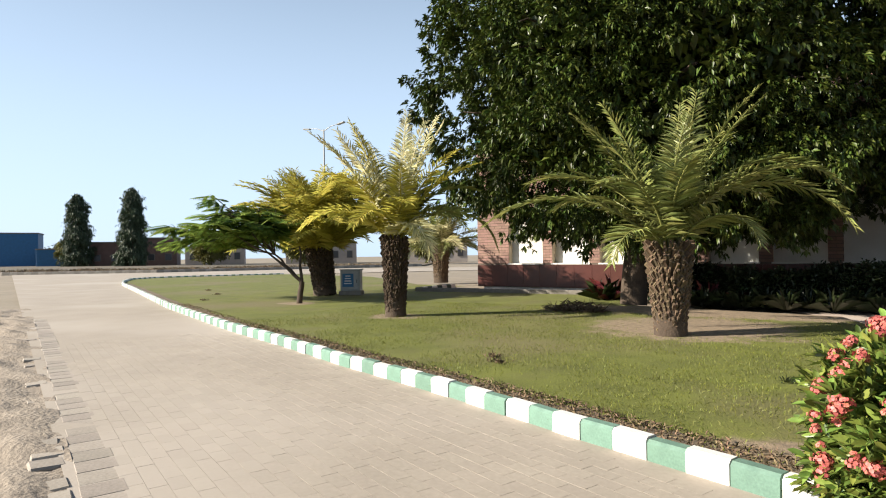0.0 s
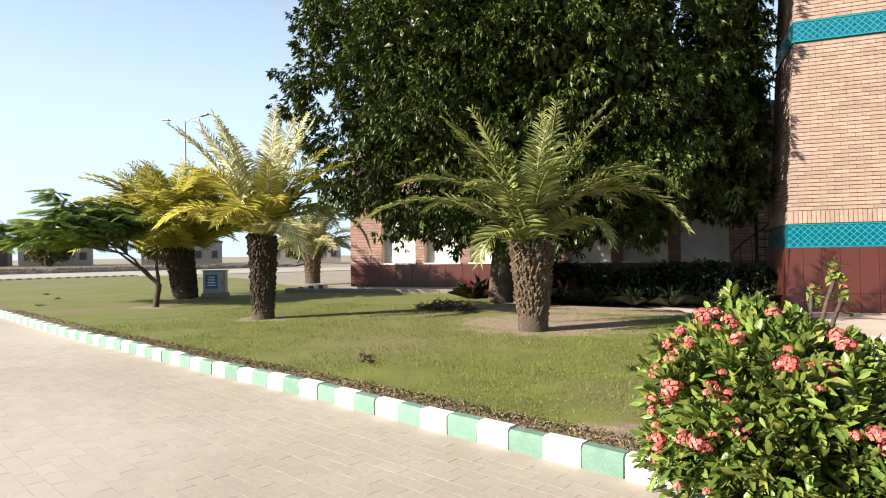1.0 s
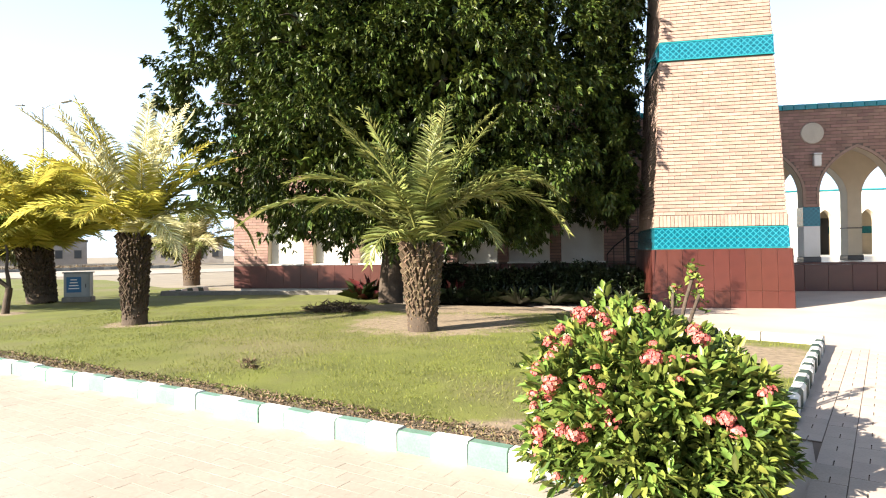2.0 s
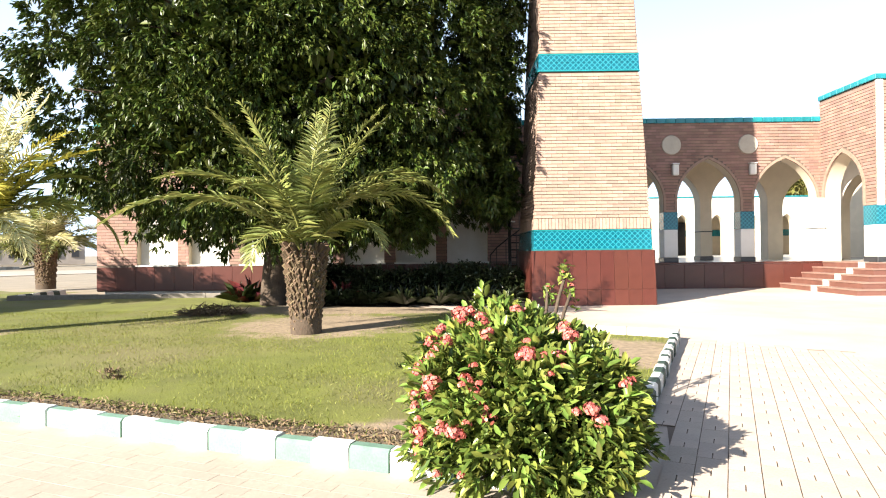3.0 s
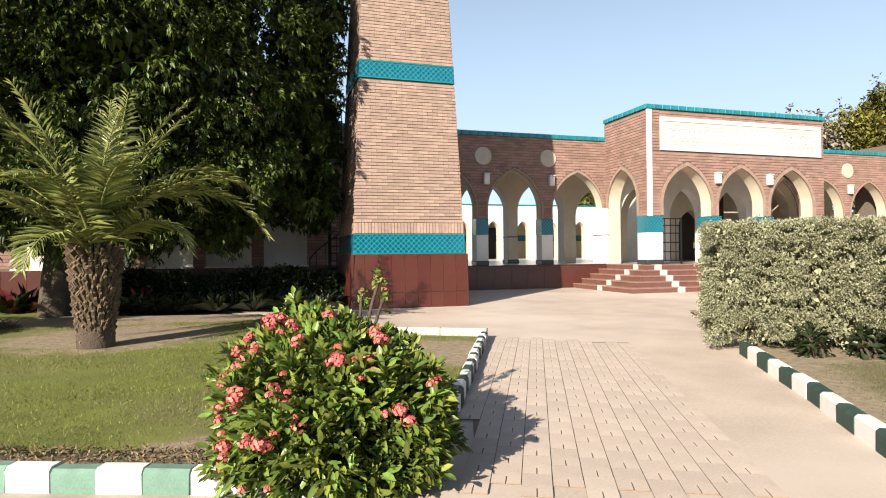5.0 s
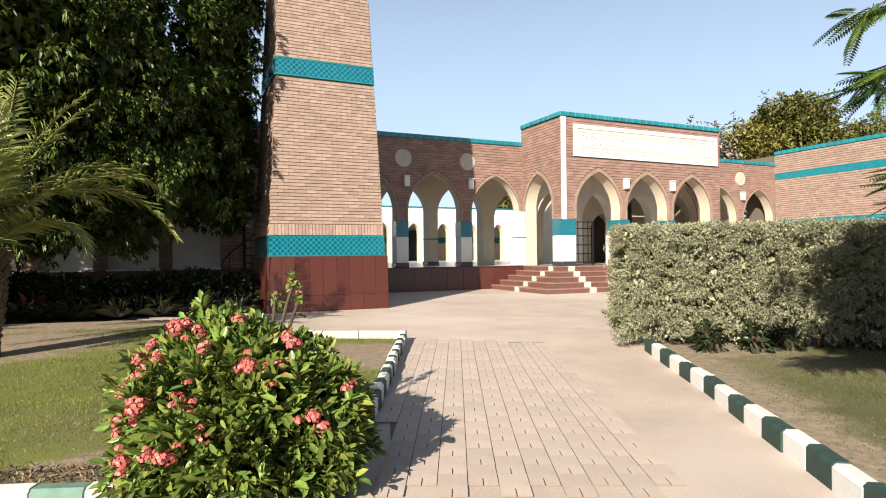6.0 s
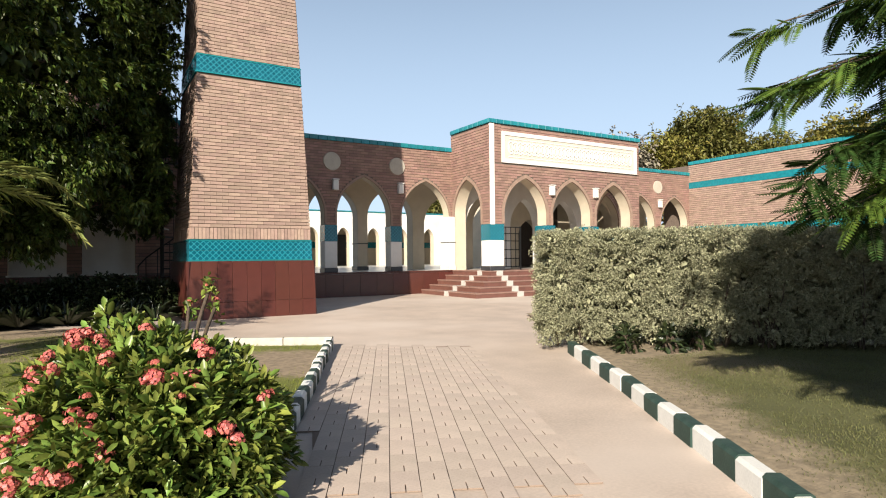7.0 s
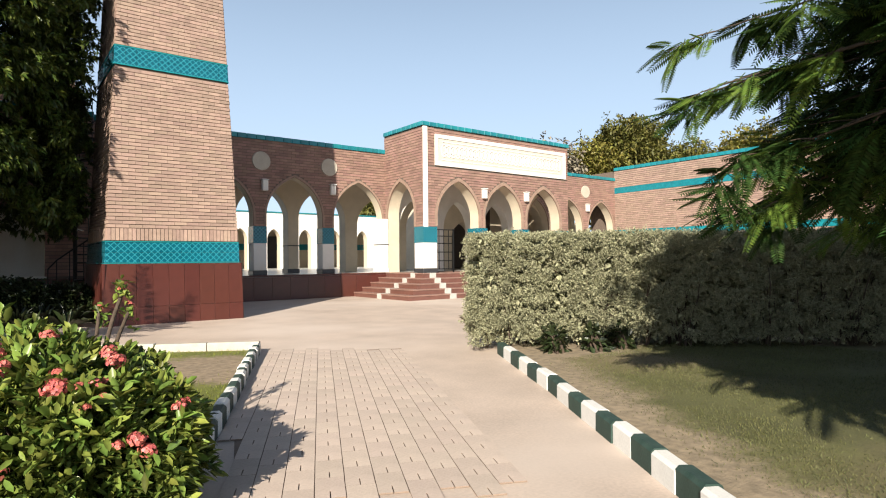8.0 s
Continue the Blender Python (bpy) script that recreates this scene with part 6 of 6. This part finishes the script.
def column_tree(x, y, h, r, seed):
    random.seed(seed)
    t = empty("column_tree", (x, y, 0), label="tall narrow dark evergreen tree beyond the road", category="tree", group="trees in the distance")
    limbs("trunk", [(bend((0, 0, -0.03), (0, 0, h * 0.95), 0, 6, 0.1), 0.25, 0.05)], t, 7)
    n = 620
    s = rng.random(n)
    a = rng.uniform(0, 6.283, n)
    rr = r * (1 - 0.55 * s) * np.minimum(1, (1 - s) * 9) * (1 + 0.3 * np.sin(a * 3 + s * 21)) * rng.uniform(0.5, 1.0, n)
    p = np.stack([np.cos(a) * rr, np.sin(a) * rr, 0.4 + s * (h - 0.3)], 1)
    q = np.repeat(p, 6, 0) + rng.normal(0, 0.25, (n * 6, 3))
    v = sprigs(q, np.repeat(np.stack([np.cos(a), np.sin(a), -0.6 + 0 * a], 1), 6, 0), 5, 0.5, 0.16, 0.5, 0.9, 0.15)
    add("crown", fast_mesh("column_crown", *v, LEAF_COLUMN), t)


column_tree(-122, 56.5, 13.6, 2.5, 1)
column_tree(-106, 58.5, 13.6, 2.4, 2)
generic_tree(-150, 66, 4.8, 3.5, 2.0, "low dusty green tree beyond the road", 3, LEAF_FAR, 0.6, 70)
generic_tree(-133, 60, 5.6, 2.6, 2.2, "low dusty green tree beyond the road", 4, LEAF_FAR, 0.6, 70)
generic_tree(-88, 62, 4.4, 3.0, 1.8, "low dusty green tree beyond the road", 5, LEAF_FAR, 0.6, 70)
generic_tree(-70, 66, 4.6, 3.4, 1.9, "low dusty green tree beyond the road", 6, LEAF_FAR, 0.6, 70)
generic_tree(-48, 70, 5.2, 3.4, 2.1, "low dusty green tree beyond the road", 7, LEAF_FAR, 0.6, 70)
for k, (x, y, h, r) in enumerate(((37.0, 33.5, 11.4, 3.0), (41.0, 32.0, 11.2, 3.3), (44.5, 31.0, 13.4, 3.6), (50.0, 29.5, 11.4, 4.0), (48.0, 22.0, 11.0, 4.0), (54.0, 20.0, 12.0, 4.5), (60, 14, 12.5, 5.0))):
    generic_tree(x, y, h, r, 3.6, "full green tree behind the side building" if k else "thin dusty tree behind the arcade", 20 + k, (TWIGGY, LEAF_FAR_YELLOW, LEAF_FAR)[min(k, 2)] if k != 4 else LEAF_FAR_YELLOW, 0.38, 200 if k == 0 else 430)
generic_tree(31.0, 52, 8.6, 2.4, 2.0, "green tree beyond the far courtyard wall", 40, LEAF_FAR, 0.4, 160)


# ---- paving pieces ----
def path_pavers():
    d, e = Vector((0.434, 0.901)), Vector((0.901, -0.434))
    o = Vector((3.54, 6.69))
    bed = sheet("path_bed", [tuple(o + d * a + e * b) for a, b in ((0.9, -0.55), (0.85, 1.13), (-4.2, 1.13), (-4.2, -0.4), (-2.6, -0.6))], 0.007, JOINT)
    tagged(bed, "sandy joints under the path pavers", "pavement", kind="structure")
    b = Boxes()
    b.box(-0.0792, -0.1456, 0, -0.003, 0.1456, 0.008).box(0.003, -0.1456, 0, 0.0792, 0.1456, 0.008).box(-0.003, -0.05, 0, 0.003, 0.1456, 0.008)
    b.i = [0 if k % 6 == 1 else 1 for k in range(len(b.i))]
    me = b.mesh("paver", [PAVER, JOINT])
    ang = -math.degrees(math.atan2(d.x, d.y))
    for r in range(-5, 7):
        for k in range(-15, 4):
            a = k * 0.292 + (0.146 if r % 2 else 0)
            p = o + d * a + e * (r * 0.163 + 0.0815)
            if a > 1.02 - 0.04 * r or a < -4.35:
                continue
            if p.x < 1.74 + (p.y - 4.5) * 0.4528 + 0.1 or p.y < 2.99 - 0.5 * (p.x - 0.95) + 0.12 or p.x > 3.42 + (p.y - 2.08) * 0.623 - 0.3:
                continue
            add("paver", me, bed, m=pose(p.x, p.y, 0.0075 + random.uniform(0, 0.0005), 0, 0, ang + random.uniform(-.4, .4)))


random.seed(77)
path_pavers()


def road_edge():
    """Edge strip of blocks and a broken outer row beside the road."""
    t = empty("paver_edging", (0, 0, 0), label="broken row of concrete edging blocks half buried in sand", category="paving", kind="structure")
    u, nr, o = Vector((-0.935, 0.355)), Vector((0.355, 0.935)), Vector((-0.2, 0.48))
    ang = math.degrees(math.atan2(u.y, u.x))
    m1, m2 = me_box("block", 0.215, 0.225, 0.08, EDGE_BLOCK, 0.008), me_box("block", 0.195, 0.19, 0.08, EDGE_BLOCK, 0.012)
    for k in range(60):
        p = o + u * (1.4 + k * 0.22) + nr * (0.13 + random.uniform(-.008, .008))
        sunk = 0.004 * max(0, noise.noise(Vector((k * 0.3, 0, 4))))
        add("block", m1, t, m=pose(p.x, p.y, -0.0775 - sunk + random.uniform(-.001, .001), random.uniform(-.3, .3), random.uniform(-.3, .3), ang + random.uniform(-.4, .4)))
    for k in range(50):
        if random.random() < (0.08 if k < 12 else 0.75):
            continue
        p = o + u * (1.6 + k * 0.222) + nr * (-0.105 + random.uniform(-.012, .012))
        add("block", m2, t, m=pose(p.x, p.y, -0.074 + random.uniform(-.014, .008), random.uniform(-2.5, 2.5), random.uniform(-2.5, 2.5), ang + random.uniform(-3, 3)))
    # loose sand outside
    b, rows, cols = Boxes(), 26, 150
    pts = []
    for i in range(cols + 1):
        for j in range(rows + 1):
            p = o + u * (0.7 + i * 0.12) - nr * (-0.02 + j * 0.11)
            fade = min(1, 0.35 + j / 5, i / 10, (cols - i) / 10)
            rim = min(1, i / 10, (cols - i) / 10, (rows - j) / 9)
            z = -0.029 + 0.021 * rim + fade * min(1, rim * 1.2) * (0.014 + 0.07 * noise.noise(Vector((p.x * 1.3 + p.y * 0.6, p.y * 4.6, 0.3))) + 0.06 * noise.noise(Vector((p.x * 4, p.y * 11, 1.3))))
            pts.append((p.x, p.y, max(z, -0.029)))
    fs = [(i * (rows + 1) + j, (i + 1) * (rows + 1) + j, (i + 1) * (rows + 1) + j + 1, i * (rows + 1) + j + 1) for i in range(cols) for j in range(rows)]
    me = mesh_of("sand_bank", pts, fs, [SAND], smooth=True)
    tagged(add("sand_bank", me), "rutted loose sand beside the road", "sand", kind="structure")
    # blocks of the road itself
    b = Boxes()
    for r in range(28):
        w = 0.26 + r * 0.1
        for k in range(58):
            s = -1.8 + k * 0.2 + (0.1 if r % 2 else 0)
            p = o + u * s + nr * w
            edge = np.interp(p.x, [q[0] for q in KERB_ROAD[9::-1]], [q[1] for q in KERB_ROAD[9::-1]])
            if p.y > edge - 0.12 or p.x > 1.2:
                continue
            c0, c1 = u * 0.0991, nr * 0.0491
            z = 0.0022 + random.uniform(-0.0006, 0.0006)
            q = [p - c0 - c1, p + c0 - c1, p + c0 + c1, p - c0 + c1]
            i = len(b.v)
            b.v += [(a.x, a.y, z) for a in q] + [(a.x, a.y, 0.0) for a in q]
            b.f += [(i + 3, i + 2, i + 1, i)] + [(i + a, i + (a + 1) % 4, i + 4 + (a + 1) % 4, i + 4 + a) for a in range(4)]
            b.i += [0] * 5
    ob = add("road_blocks", b.mesh("road_blocks", [ROAD]), road, "worn sand-coloured paving blocks")
    stuff(ob)


EDGE_BLOCK = mat("edge_block", (0.344, 0.302, 0.255), 0.9, 0.14, 5, 60, 0.4, rnd=0.14)
road_edge()
